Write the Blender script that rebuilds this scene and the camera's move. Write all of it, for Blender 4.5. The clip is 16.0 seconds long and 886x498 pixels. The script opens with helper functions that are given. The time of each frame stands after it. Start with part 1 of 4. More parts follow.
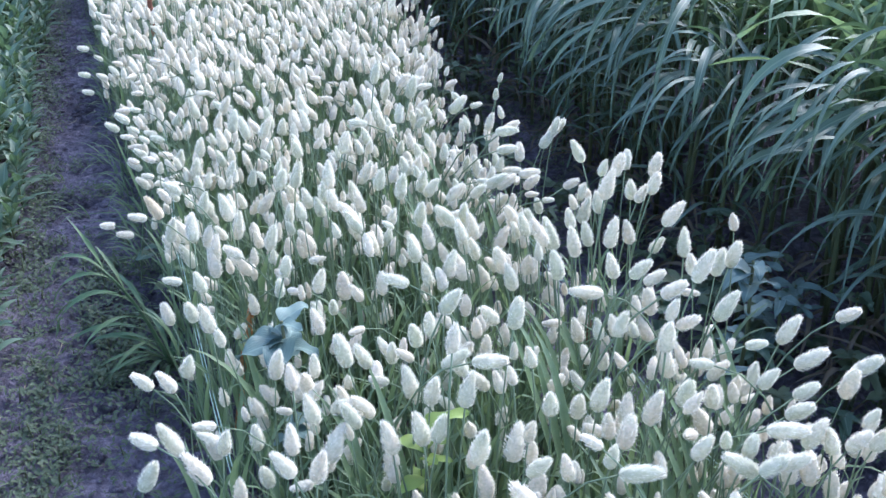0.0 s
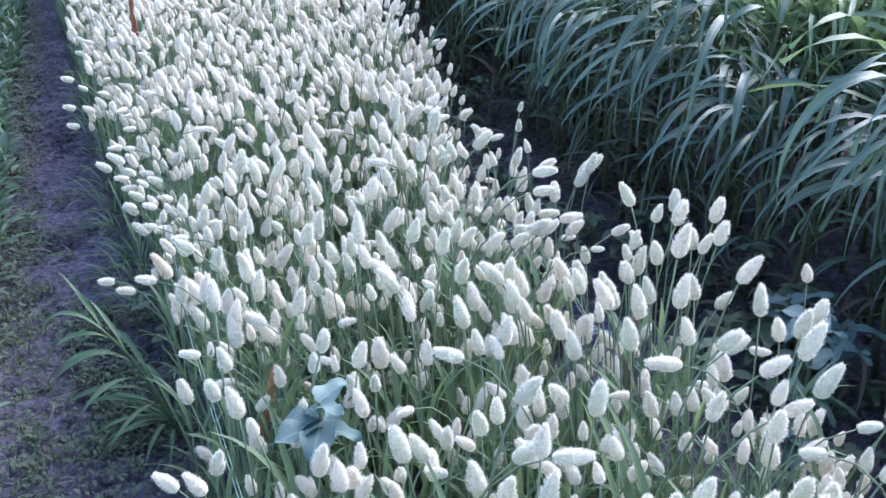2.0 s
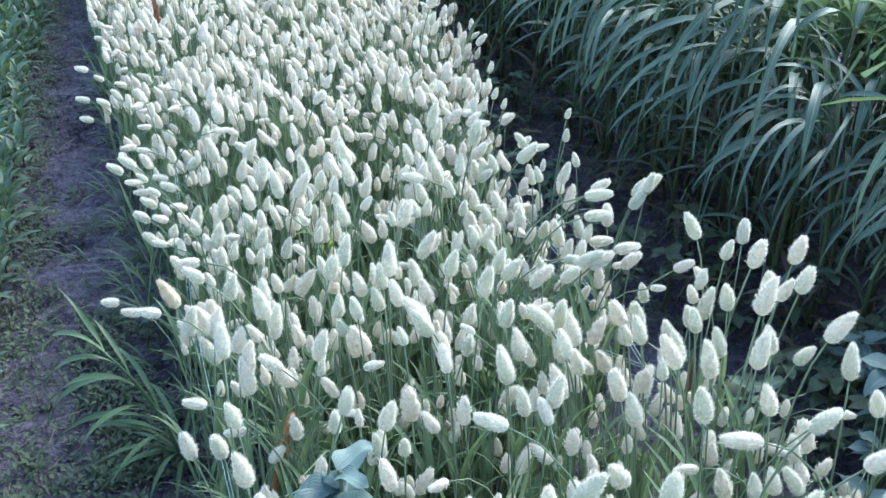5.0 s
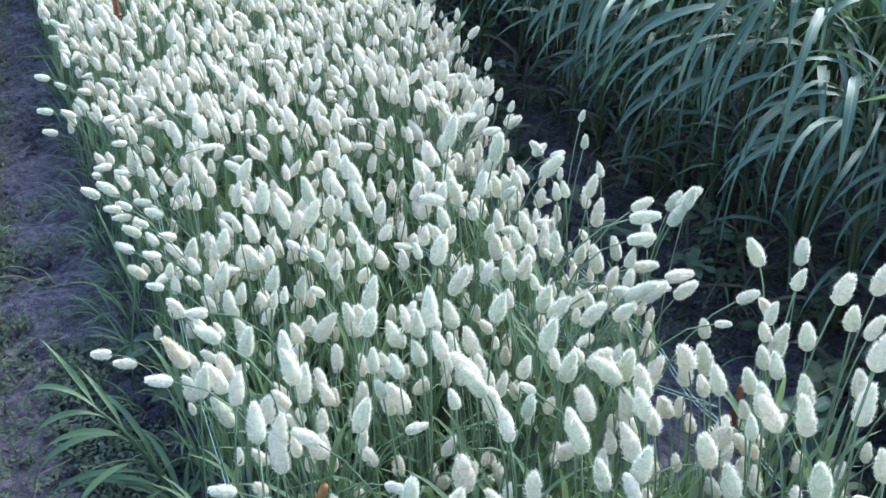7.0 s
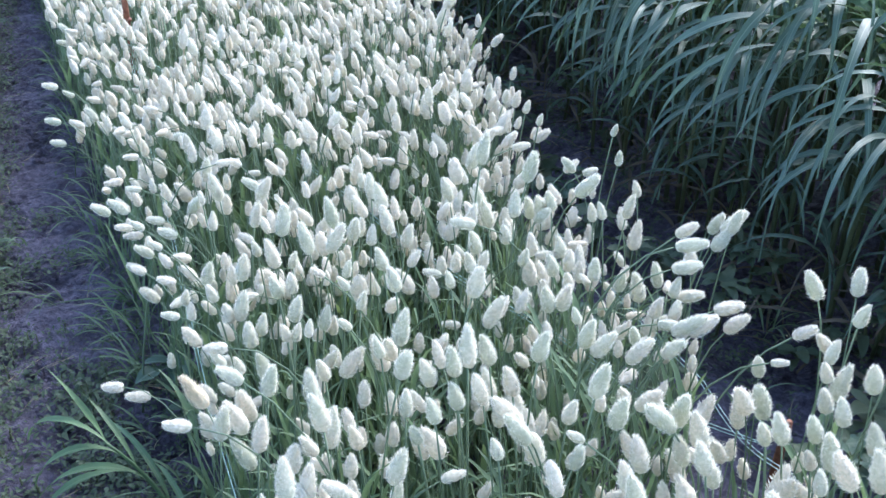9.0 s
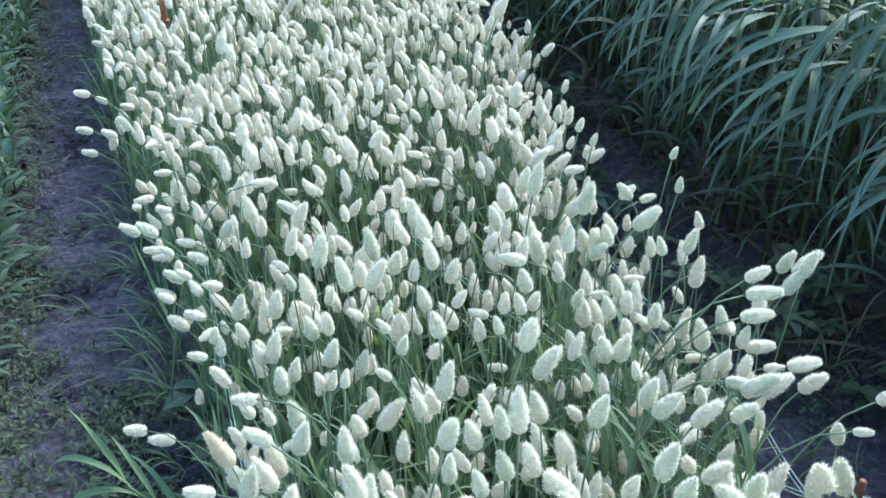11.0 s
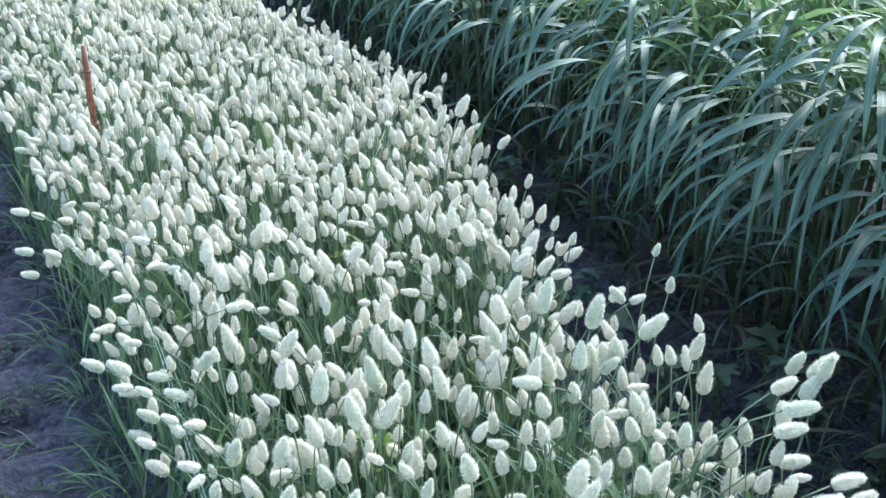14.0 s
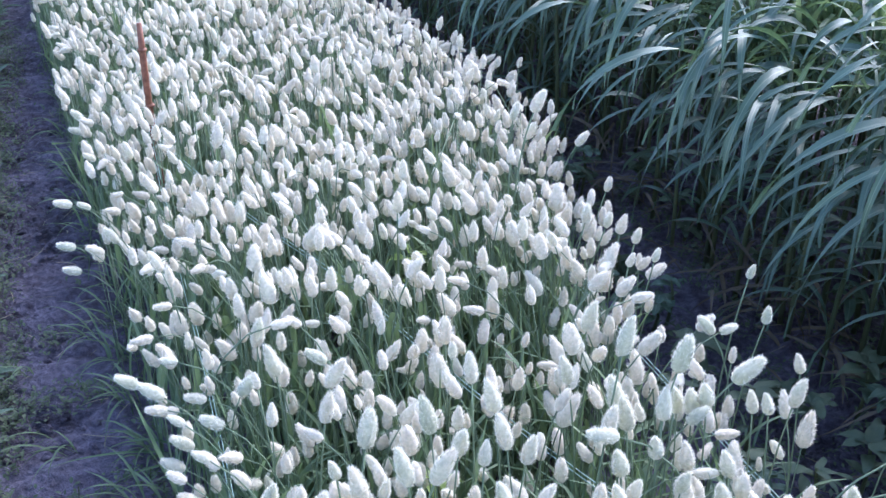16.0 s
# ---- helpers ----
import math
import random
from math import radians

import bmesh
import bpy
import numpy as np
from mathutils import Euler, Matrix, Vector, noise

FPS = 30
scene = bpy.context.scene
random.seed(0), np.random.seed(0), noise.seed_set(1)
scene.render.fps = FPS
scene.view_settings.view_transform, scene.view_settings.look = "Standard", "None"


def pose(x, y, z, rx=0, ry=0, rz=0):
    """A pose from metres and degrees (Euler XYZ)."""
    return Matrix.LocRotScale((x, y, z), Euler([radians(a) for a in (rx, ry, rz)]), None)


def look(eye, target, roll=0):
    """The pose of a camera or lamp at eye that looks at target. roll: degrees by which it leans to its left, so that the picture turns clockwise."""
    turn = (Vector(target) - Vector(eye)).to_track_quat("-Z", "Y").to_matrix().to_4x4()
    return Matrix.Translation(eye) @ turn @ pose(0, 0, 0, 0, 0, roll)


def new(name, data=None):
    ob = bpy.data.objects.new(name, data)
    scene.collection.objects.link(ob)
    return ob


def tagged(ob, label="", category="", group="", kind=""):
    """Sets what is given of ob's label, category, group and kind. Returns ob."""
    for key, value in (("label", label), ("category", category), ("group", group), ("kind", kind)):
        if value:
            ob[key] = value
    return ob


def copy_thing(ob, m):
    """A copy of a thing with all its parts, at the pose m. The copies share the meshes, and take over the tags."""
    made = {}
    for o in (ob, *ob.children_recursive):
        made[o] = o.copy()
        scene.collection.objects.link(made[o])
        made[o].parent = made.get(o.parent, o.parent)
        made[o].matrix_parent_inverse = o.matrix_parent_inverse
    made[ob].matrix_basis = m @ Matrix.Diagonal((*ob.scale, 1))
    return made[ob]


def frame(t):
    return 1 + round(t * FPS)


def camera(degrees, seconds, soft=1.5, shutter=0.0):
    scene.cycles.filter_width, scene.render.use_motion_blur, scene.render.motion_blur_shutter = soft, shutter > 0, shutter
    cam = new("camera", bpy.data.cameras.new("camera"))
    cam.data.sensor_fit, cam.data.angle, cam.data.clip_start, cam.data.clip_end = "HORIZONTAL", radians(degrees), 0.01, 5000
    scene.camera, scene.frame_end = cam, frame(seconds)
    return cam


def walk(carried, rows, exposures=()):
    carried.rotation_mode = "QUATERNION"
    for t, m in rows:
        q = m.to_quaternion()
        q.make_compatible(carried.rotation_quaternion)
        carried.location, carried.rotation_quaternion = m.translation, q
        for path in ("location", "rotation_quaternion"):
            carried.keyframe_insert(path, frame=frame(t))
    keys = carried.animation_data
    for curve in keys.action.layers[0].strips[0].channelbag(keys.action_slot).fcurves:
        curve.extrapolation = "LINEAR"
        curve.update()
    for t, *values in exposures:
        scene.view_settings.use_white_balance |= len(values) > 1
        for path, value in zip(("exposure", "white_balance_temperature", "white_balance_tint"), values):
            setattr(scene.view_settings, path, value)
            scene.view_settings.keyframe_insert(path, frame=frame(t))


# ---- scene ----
cam = camera(46.5, 16.0, soft=1.4)
PATH = [
    (0, (0.048, -0.042, 1.042), (0.000, 1.745, 0.145), -0.5),
    (0.5, (0.045, -0.015, 1.038), (0.021, 1.774, 0.144), 0.4),
    (1, (0.020, 0.036, 1.039), (0.029, 1.830, 0.155), -0.0),
    (1.5, (-0.017, 0.075, 1.042), (-0.028, 1.874, 0.167), -0.7),
    (2, (-0.050, 0.117, 1.038), (-0.041, 1.911, 0.154), -0.7),
    (2.5, (-0.083, 0.154, 1.033), (-0.040, 1.942, 0.139), -1.3),
    (3, (-0.094, 0.173, 1.030), (-0.002, 1.956, 0.129), -0.7),
    (3.5, (-0.092, 0.207, 1.027), (-0.044, 1.988, 0.119), -0.4),
    (4, (-0.087, 0.246, 1.029), (-0.065, 2.027, 0.121), 0.3),
    (4.5, (-0.075, 0.272, 1.025), (-0.088, 2.049, 0.106), -0.0),
    (5, (-0.068, 0.287, 1.026), (-0.109, 2.064, 0.109), 0.2),
    (5.2, (-0.081, 0.291, 1.023), (-0.116, 2.068, 0.107), 0.7),
    (7.3, (-0.180, 0.465, 1.030), (-0.117, 2.215, 0.063), -0.3),
    (7.5, (-0.186, 0.472, 1.031), (-0.130, 2.227, 0.073), -0.5),
    (8, (-0.200, 0.486, 1.026), (-0.095, 2.235, 0.063), -0.8),
    (8.5, (-0.205, 0.504, 1.024), (-0.113, 2.247, 0.048), -0.6),
    (9, (-0.203, 0.531, 1.022), (-0.151, 2.280, 0.055), -0.0),
    (9.2, (-0.201, 0.544, 1.021), (-0.175, 2.299, 0.062), -0.2),
    (11.3, (-0.219, 0.655, 1.031), (-0.240, 2.394, 0.043), 0.0),
    (11.5, (-0.230, 0.668, 1.036), (-0.241, 2.423, 0.076), 0.1),
    (12, (-0.260, 0.699, 1.040), (-0.212, 2.460, 0.093), 0.1),
    (12.5, (-0.288, 0.718, 1.042), (-0.202, 2.479, 0.098), 0.2),
    (13, (-0.311, 0.731, 1.044), (-0.201, 2.500, 0.117), -0.3),
    (13.5, (-0.328, 0.731, 1.047), (-0.196, 2.511, 0.144), -0.8),
    (14, (-0.333, 0.733, 1.055), (-0.150, 2.522, 0.179), -0.0),
    (14.5, (-0.334, 0.757, 1.054), (-0.161, 2.553, 0.190), 0.6),
    (15, (-0.336, 0.803, 1.049), (-0.208, 2.588, 0.156), 0.4),
    (15.5, (-0.332, 0.850, 1.049), (-0.231, 2.627, 0.138), 0.6),
    (16, (-0.318, 0.883, 1.047), (-0.271, 2.652, 0.116), -0.1),
]
LIGHT = [(0, 2.1, 5930, 17), (2, 2.1, 5900, 20), (3, 2.1, 6030, 16), (4, 2.1, 5840, 15), (5, 2.1, 6070, 7), (7.5, 2.1, 6110, 4), (8, 2.1, 6180, 3), (8.5, 2.1, 6140, 7), (9, 2.1, 6000, 13), (11.5, 2.03, 6225, -4), (13.5, 2.03, 6335, -12), (14, 2.1, 6160, 2), (14.5, 2.1, 6030, 11), (15.5, 2.1, 5850, 19), (16, 2.1, 5820, 21)]
walk(cam, [(t, look(eye, target, roll)) for t, eye, target, roll in PATH], LIGHT)

# ---- light ----
world = bpy.data.worlds.new("dusk_sky")
scene.world = world
world.use_nodes = True
wn = world.node_tree
sky = wn.nodes.new("ShaderNodeTexSky")
sky.sky_type, sky.sun_disc = "NISHITA", False
sky.sun_elevation, sky.sun_rotation = radians(41), radians(43)
wn.links.new(sky.outputs["Color"], wn.nodes["Background"].inputs["Color"])
wn.nodes["Background"].inputs["Strength"].default_value = 0.12
sun = new("sun", bpy.data.lights.new("sun", "SUN"))
sun.data.energy, sun.data.angle, sun.data.color = 1.75, radians(32), (1.0, 0.985, 0.975)
sun.matrix_world = look((4.3, 6.1, 5.4), (0, 1.5, 0))

# the bed runs along u; v goes from the path over the bed to the tall grass
ALONG, ACROSS = Vector((-0.395, 0.919, 0)), Vector((0.919, 0.395, 0))


def at(u, v, z=0.0):
    return ALONG * u + ACROSS * v + Vector((0, 0, z))


def uv_of(x, y):
    return -0.395 * x + 0.919 * y, 0.919 * x + 0.395 * y


HEADING = math.degrees(math.atan2(ACROSS.y, ACROSS.x))


# ---- materials ----
class Nodes:
    """A small writer of node materials."""

    def __init__(self, name):
        self.m = bpy.data.materials.new(name)
        self.m.use_nodes = True
        self.t = self.m.node_tree
        self.bsdf = self.t.nodes["Principled BSDF"]
        self.out = self.t.nodes["Material Output"]

    def node(self, kind, **sets):
        n = self.t.nodes.new(kind)
        for k, v in sets.items():
            if k in n.inputs:
                n.inputs[k].default_value = v
        return n

    def link(self, a, b):
        self.t.links.new(a, b)

    def noise(self, scale, detail=4.0, rough=0.55, coords=None):
        n = self.node("ShaderNodeTexNoise", Scale=scale, Detail=detail, Roughness=rough)
        c = coords or self.coord("Object")
        self.link(c, n.inputs["Vector"])
        return n.outputs["Fac"]

    def coord(self, which):
        return self.node("ShaderNodeTexCoord").outputs[which]

    def ramp(self, fac, stops):
        r = self.node("ShaderNodeValToRGB")
        e = r.color_ramp.elements
        while len(e) < len(stops):
            e.new(0.5)
        for s, (p, c) in zip(e, stops):
            s.position, s.color = p, (*c, 1)
        self.link(fac, r.inputs["Fac"])
        return r.outputs["Color"]

    def mix(self, fac, a, b, blend="MIX"):
        n = self.node("ShaderNodeMix")
        n.data_type, n.blend_type = "RGBA", blend
        for sock, val in ((n.inputs[0], fac), (n.inputs[6], a), (n.inputs[7], b)):
            if isinstance(val, (int, float)):
                sock.default_value = val
            elif isinstance(val, tuple):
                sock.default_value = (*val, 1)
            else:
                self.link(val, sock)
        return n.outputs[2]

    def math(self, op, a, b=0.0, clamp=False):
        n = self.node("ShaderNodeMath")
        n.operation, n.use_clamp = op, clamp
        for sock, val in ((n.inputs[0], a), (n.inputs[1], b)):
            if isinstance(val, (int, float)):
                sock.default_value = val
            else:
                self.link(val, sock)
        return n.outputs[0]

    def bump(self, height, strength, distance):
        n = self.node("ShaderNodeBump", Strength=strength, Distance=distance)
        self.link(height, n.inputs["Height"])
        self.link(n.outputs["Normal"], self.bsdf.inputs["Normal"])

    def thin(self, colour, share):
        """Lets light through a thin leaf."""
        tr = self.node("ShaderNodeBsdfTranslucent")
        self.link(colour, tr.inputs["Color"])
        mx = self.node("ShaderNodeMixShader")
        mx.inputs[0].default_value = share
        self.link(self.bsdf.outputs[0], mx.inputs[1])
        self.link(tr.outputs[0], mx.inputs[2])
        self.link(mx.outputs[0], self.out.inputs[0])


def leaf_material(name, low, high, rough, share, rib=None, glow=None, spots=0.0, gloss=0.35):
    n = Nodes(name)
    place = n.node("ShaderNodeNewGeometry").outputs["Position"]
    big = n.noise(14.0, 3, coords=place)
    rnd = n.node("ShaderNodeObjectInfo").outputs["Random"]
    isl = n.node("ShaderNodeNewGeometry").outputs["Random Per Island"]
    f = n.math("ADD", n.math("MULTIPLY", big, 0.6), n.math("ADD", n.math("MULTIPLY", rnd, 0.25), n.math("MULTIPLY", isl, 0.25)))
    col = n.ramp(f, [(0.25, low), (0.8, high)])
    uv = n.node("ShaderNodeSeparateXYZ")
    n.link(n.coord("UV"), uv.inputs[0])
    across = n.math("ABSOLUTE", n.math("SUBTRACT", uv.outputs[0], 0.5))
    if rib:
        line = n.math("SUBTRACT", 1.0, n.math("MULTIPLY", across, 11.0), clamp=True)
        col = n.mix(n.math("MULTIPLY", line, 0.75), col, rib)
    lane = n.node("ShaderNodeCombineXYZ")
    n.link(n.math("MULTIPLY", uv.outputs[0], 26.0), lane.inputs[0])
    n.link(n.math("MULTIPLY", uv.outputs[1], 2.5), lane.inputs[1])
    n.link(n.math("MULTIPLY", isl, 90.0), lane.inputs[2])
    streak = n.noise(1.0, 3, coords=lane.outputs[0])
    col = n.mix(n.math("MULTIPLY", streak, 0.28), col, n.mix(0.55, high, (0.40, 0.46, 0.38)))
    if spots:
        fine = n.noise(160.0, 3, coords=place)
        col = n.mix(n.math("MULTIPLY", n.math("GREATER_THAN", fine, 0.62), spots), col, (0.32, 0.26, 0.12))
    n.link(col, n.bsdf.inputs["Base Color"])
    n.bsdf.inputs["Roughness"].default_value = rough
    n.bsdf.inputs["Specular IOR Level"].default_value = gloss
    wave = n.math("SINE", n.math("MULTIPLY", uv.outputs[0], 70.0))
    n.bump(n.math("ADD", wave, n.math("MULTIPLY", n.noise(220.0, 2, coords=place), 2.0)), 0.25, 0.0006)
    n.thin(n.mix(0.5, col, glow or high), share)
    return n.m


def seed_material(name, low, high, tip, ripe=0.0):
    n = Nodes(name)
    place = n.node("ShaderNodeNewGeometry").outputs["Position"]
    head = n.noise(26.0, 2, coords=place)
    rnd = n.node("ShaderNodeObjectInfo").outputs["Random"]
    f = n.math("ADD", n.math("MULTIPLY", head, 0.7), n.math("MULTIPLY", rnd, 0.3))
    col = n.ramp(f, [(0.33, low), (0.5, high), (0.66, tip)])
    isl = n.node("ShaderNodeNewGeometry").outputs["Random Per Island"]
    col = n.mix(n.math("MULTIPLY", isl, 0.3), col, (0.92, 0.92, 0.86))
    grain = n.noise(300.0, 3, coords=place)
    gap = n.math("SUBTRACT", 1.0, n.math("MULTIPLY", grain, 1.45), clamp=True)
    col = n.mix(n.math("MULTIPLY", gap, 0.9), col, (0.42, 0.45, 0.30))
    uv = n.node("ShaderNodeSeparateXYZ")
    n.link(n.coord("UV"), uv.inputs[0])
    hair = n.math("GREATER_THAN", uv.outputs[0], 1.5)
    tone = n.ramp(isl, [(0.0, (0.60, 0.60, 0.48)), (0.3, (0.87, 0.85, 0.77)), (1.0, (0.97, 0.95, 0.91))])
    col = n.mix(n.math("MULTIPLY", hair, 0.8), col, n.mix(ripe, tone, tip))
    n.link(col, n.bsdf.inputs["Base Color"])
    n.bsdf.inputs["Roughness"].default_value = 0.75
    n.bsdf.inputs["Sheen Weight"].default_value = 0.25
    n.bump(grain, 0.4, 0.0015)
    n.thin(col, 0.35)
    return n.m


def soil_material():
    n = Nodes("dry grey garden soil")
    place = n.node("ShaderNodeNewGeometry").outputs["Position"]
    a = n.noise(3.0, 5, coords=place)
    b = n.noise(45.0, 6, 0.65, coords=place)
    c = n.noise(380.0, 3, coords=place)
    col = n.ramp(n.math("ADD", n.math("MULTIPLY", a, 0.45), n.math("MULTIPLY", b, 0.55)),
                 [(0.34, (0.038, 0.033, 0.044)), (0.5, (0.145, 0.130, 0.182)), (0.66, (0.36, 0.33, 0.43))])
    col = n.mix(n.math("MULTIPLY", c, 0.35), col, (0.07, 0.06, 0.065))
    n.link(col, n.bsdf.inputs["Base Color"])
    n.bsdf.inputs["Roughness"].default_value = 0.95
    crumb = n.node("ShaderNodeTexVoronoi", Scale=75.0)
    n.link(place, crumb.inputs["Vector"])
    lump = n.math("SUBTRACT", 1.0, crumb.outputs["Distance"])
    n.bump(n.math("ADD", n.math("ADD", b, n.math("MULTIPLY", lump, 0.35)), n.math("MULTIPLY", c, 0.35)), 1.0, 0.022)
    return n.m


def plain_material(name, a, b, scale, rough, bump=0.3):
    n = Nodes(name)
    f = n.noise(scale, 5, 0.6)
    n.link(n.ramp(f, [(0.3, a), (0.7, b)]), n.bsdf.inputs["Base Color"])
    n.bsdf.inputs["Roughness"].default_value = rough
    n.bump(f, bump, 0.002)
    return n.m


SOIL = soil_material()
SEED = seed_material("pale fluffy seed head", (0.62, 0.63, 0.48), (0.80, 0.77, 0.63), (0.88, 0.78, 0.65))
SEED_TAN = seed_material("ripe tan seed head", (0.62, 0.50, 0.33), (0.72, 0.60, 0.43), (0.80, 0.70, 0.54), 0.75)
STEM = leaf_material("grey green grass stem", (0.10, 0.155, 0.09), (0.23, 0.31, 0.19), 0.6, 0.15)
GRASS = leaf_material("grey green grass leaf", (0.065, 0.125, 0.066), (0.23, 0.33, 0.19), 0.5, 0.32, glow=(0.25, 0.38, 0.12), spots=0.15)
# edge blades: the shade on the stand's side is put into the colour
MILLET = leaf_material("blue green tall grass leaf, shaded tone", (0.014, 0.047, 0.029), (0.094, 0.172, 0.138), 0.48, 0.16, rib=(0.20, 0.27, 0.20), glow=(0.17, 0.30, 0.04), gloss=0.5)
TUFT = leaf_material("green tuft blade", (0.040, 0.095, 0.042), (0.13, 0.225, 0.10), 0.45, 0.25, rib=(0.18, 0.26, 0.14))
STALK = leaf_material("green tall grass stalk", (0.035, 0.055, 0.02), (0.11, 0.13, 0.05), 0.5, 0.1)
WEED = leaf_material("blue green crop leaf", (0.034, 0.078, 0.05), (0.125, 0.205, 0.14), 0.45, 0.22, rib=(0.2, 0.28, 0.2), glow=(0.2, 0.36, 0.1))
# same grass as MILLET, with the light on the stand's top in its colour
LIT_MILLET = leaf_material("green tall grass leaf, lit tone", (0.055, 0.12, 0.065), (0.20, 0.31, 0.175), 0.42, 0.38, rib=(0.24, 0.32, 0.16), glow=(0.28, 0.42, 0.12), gloss=0.4)
YOUNG = leaf_material("bright green young blade", (0.11, 0.19, 0.08), (0.25, 0.36, 0.18), 0.45, 0.36, glow=(0.26, 0.36, 0.15), gloss=0.6)
SMALL = leaf_material("dark small weed leaf", (0.034, 0.066, 0.034), (0.11, 0.155, 0.082), 0.5, 0.25)
BLUE = leaf_material("grey blue broad leaf", (0.07, 0.135, 0.125), (0.14, 0.225, 0.21), 0.55, 0.15, rib=(0.2, 0.3, 0.27))
LIME = leaf_material("yellow green weed leaf", (0.16, 0.26, 0.05), (0.30, 0.42, 0.10), 0.5, 0.35)
DRY = leaf_material("dry straw", (0.22, 0.18, 0.11), (0.42, 0.36, 0.25), 0.8, 0.1)
STRAW = leaf_material("brown withered leaf", (0.06, 0.042, 0.03), (0.16, 0.12, 0.08), 0.85, 0.1)
WOOD = plain_material("red brown stained cane", (0.15, 0.05, 0.028), (0.32, 0.13, 0.075), 90.0, 0.6)
RUST = plain_material("orange brown cane", (0.30, 0.12, 0.04), (0.50, 0.24, 0.09), 90.0, 0.7)
TWINE = plain_material("pale green twine", (0.22, 0.36, 0.32), (0.38, 0.52, 0.48), 300.0, 0.6)


# ---- mesh writing ----
def joined(pieces):
    vs, fs, us, k = [], [], [], 0
    for v, f, u in pieces:
        vs.append(v), fs.append(f + k), us.append(u)
        k += len(v)
    return np.concatenate(vs), np.concatenate(fs), np.concatenate(us)


def moved(piece, m):
    v, f, u = piece
    a = np.array(m)
    return v @ a[:3, :3].T + a[:3, 3], f, u


def mesh_of(name, piece, material):
    v, f, u = piece
    me = bpy.data.meshes.new(name)
    me.vertices.add(len(v)), me.loops.add(len(f) * 3), me.polygons.add(len(f))
    me.vertices.foreach_set("co", np.asarray(v, np.float32).ravel())
    flat = np.asarray(f, np.int32).ravel()
    me.loops.foreach_set("vertex_index", flat)
    me.polygons.foreach_set("loop_start", np.arange(0, len(flat), 3, dtype=np.int32))
    me.polygons.foreach_set("use_smooth", np.ones(len(f), bool))
    layer = me.uv_layers.new(name="UVMap")
    layer.data.foreach_set("uv", np.asarray(u, np.float32)[flat].ravel())
    me.materials.append(material)
    me.update(calc_edges=True)
    return me


def part(name, mesh, parent, label="", m=None):
    ob = new(name, mesh)
    ob.parent = parent
    if m is not None:
        ob.matrix_basis = m
    if label:
        tagged(ob, label)
    return ob


def thing(name, label, category, group="", kind="", m=None):
    ob = new(name)
    ob.empty_display_size = 0.05
    if m is not None:
        ob.matrix_basis = m
    return tagged(ob, label, category, group, kind)


def blade(length, width, rise, fall, rows=8, fold=0.25, side=0.0, shape="grass", bend=1.0, ripple=0.0, twist=0.0):
    """A leaf that starts at the origin, heads along x, leaves at the angle rise and ends at the angle fall (degrees)."""
    v, u, f = [], [], []
    p, step = np.zeros(3), length / rows
    for i in range(rows + 1):
        s = i / rows
        e = radians(rise + (fall - rise) * s ** bend)
        if shape == "grass":
            w = width * min(1.0, 0.14 + 2.8 * s) * (1 - s ** 2.0) ** 0.85
        elif shape == "lance":
            w = width * (math.sin(math.pi * min(1, 0.06 + 0.94 * s ** 0.8)) ** 0.9)
        else:
            w = width * (math.sin(math.pi * min(1, 0.04 + 0.96 * s ** 0.62)) ** 0.7)
        yaw = side * s
        d = np.array((math.cos(e) * math.cos(yaw), math.cos(e) * math.sin(yaw), math.sin(e)))
        n = np.array((-math.sin(yaw), math.cos(yaw), 0.0))
        up = np.cross(d, n)
        tw = twist * s
        n, up = n * math.cos(tw) + up * math.sin(tw), up * math.cos(tw) - n * math.sin(tw)
        wob = ripple * width * math.sin(9 * s + 2 * side)
        for k, q in enumerate((-0.5, 0.0, 0.5)):
            v.append(p + n * q * max(w, 0.0004) + up * (abs(q) * fold * 2 * w + wob * (q * 2)))
            u.append((k / 2, s))
        p = p + d * step
    for i in range(rows):
        a = 3 * i
        for k in (0, 1):
            f += [(a + k, a + k + 1, a + k + 4), (a + k, a + k + 4, a + k + 3)]
    return np.array(v), np.array(f), np.array(u)


def tube(points, radii, sides=5):
    v, u, f = [], [], []
    pts = [Vector(p) for p in points]
    for i, p in enumerate(pts):
        d = (pts[min(i + 1, len(pts) - 1)] - pts[max(i - 1, 0)]).normalized()
        a = d.cross(Vector((0.3, 1, 0.1))).normalized()
        b = d.cross(a)
        for k in range(sides):
            t = 2 * math.pi * k / sides
            v.append(p + (a * math.cos(t) + b * math.sin(t)) * radii[i])
            u.append((k / sides, i / max(1, len(pts) - 1)))
    for i in range(len(pts) - 1):
        for k in range(sides):
            a, b = i * sides + k, i * sides + (k + 1) % sides
            f += [(a, b, b + sides), (a, b + sides, a + sides)]
    for i, flip in ((0, True), ((len(pts) - 1) * sides, False)):
        for k in range(1, sides - 1):
            f.append((i, i + k + 1, i + k) if flip else (i, i + k, i + k + 1))
    return np.array([tuple(q) for q in v]), np.array(f), np.array(u)


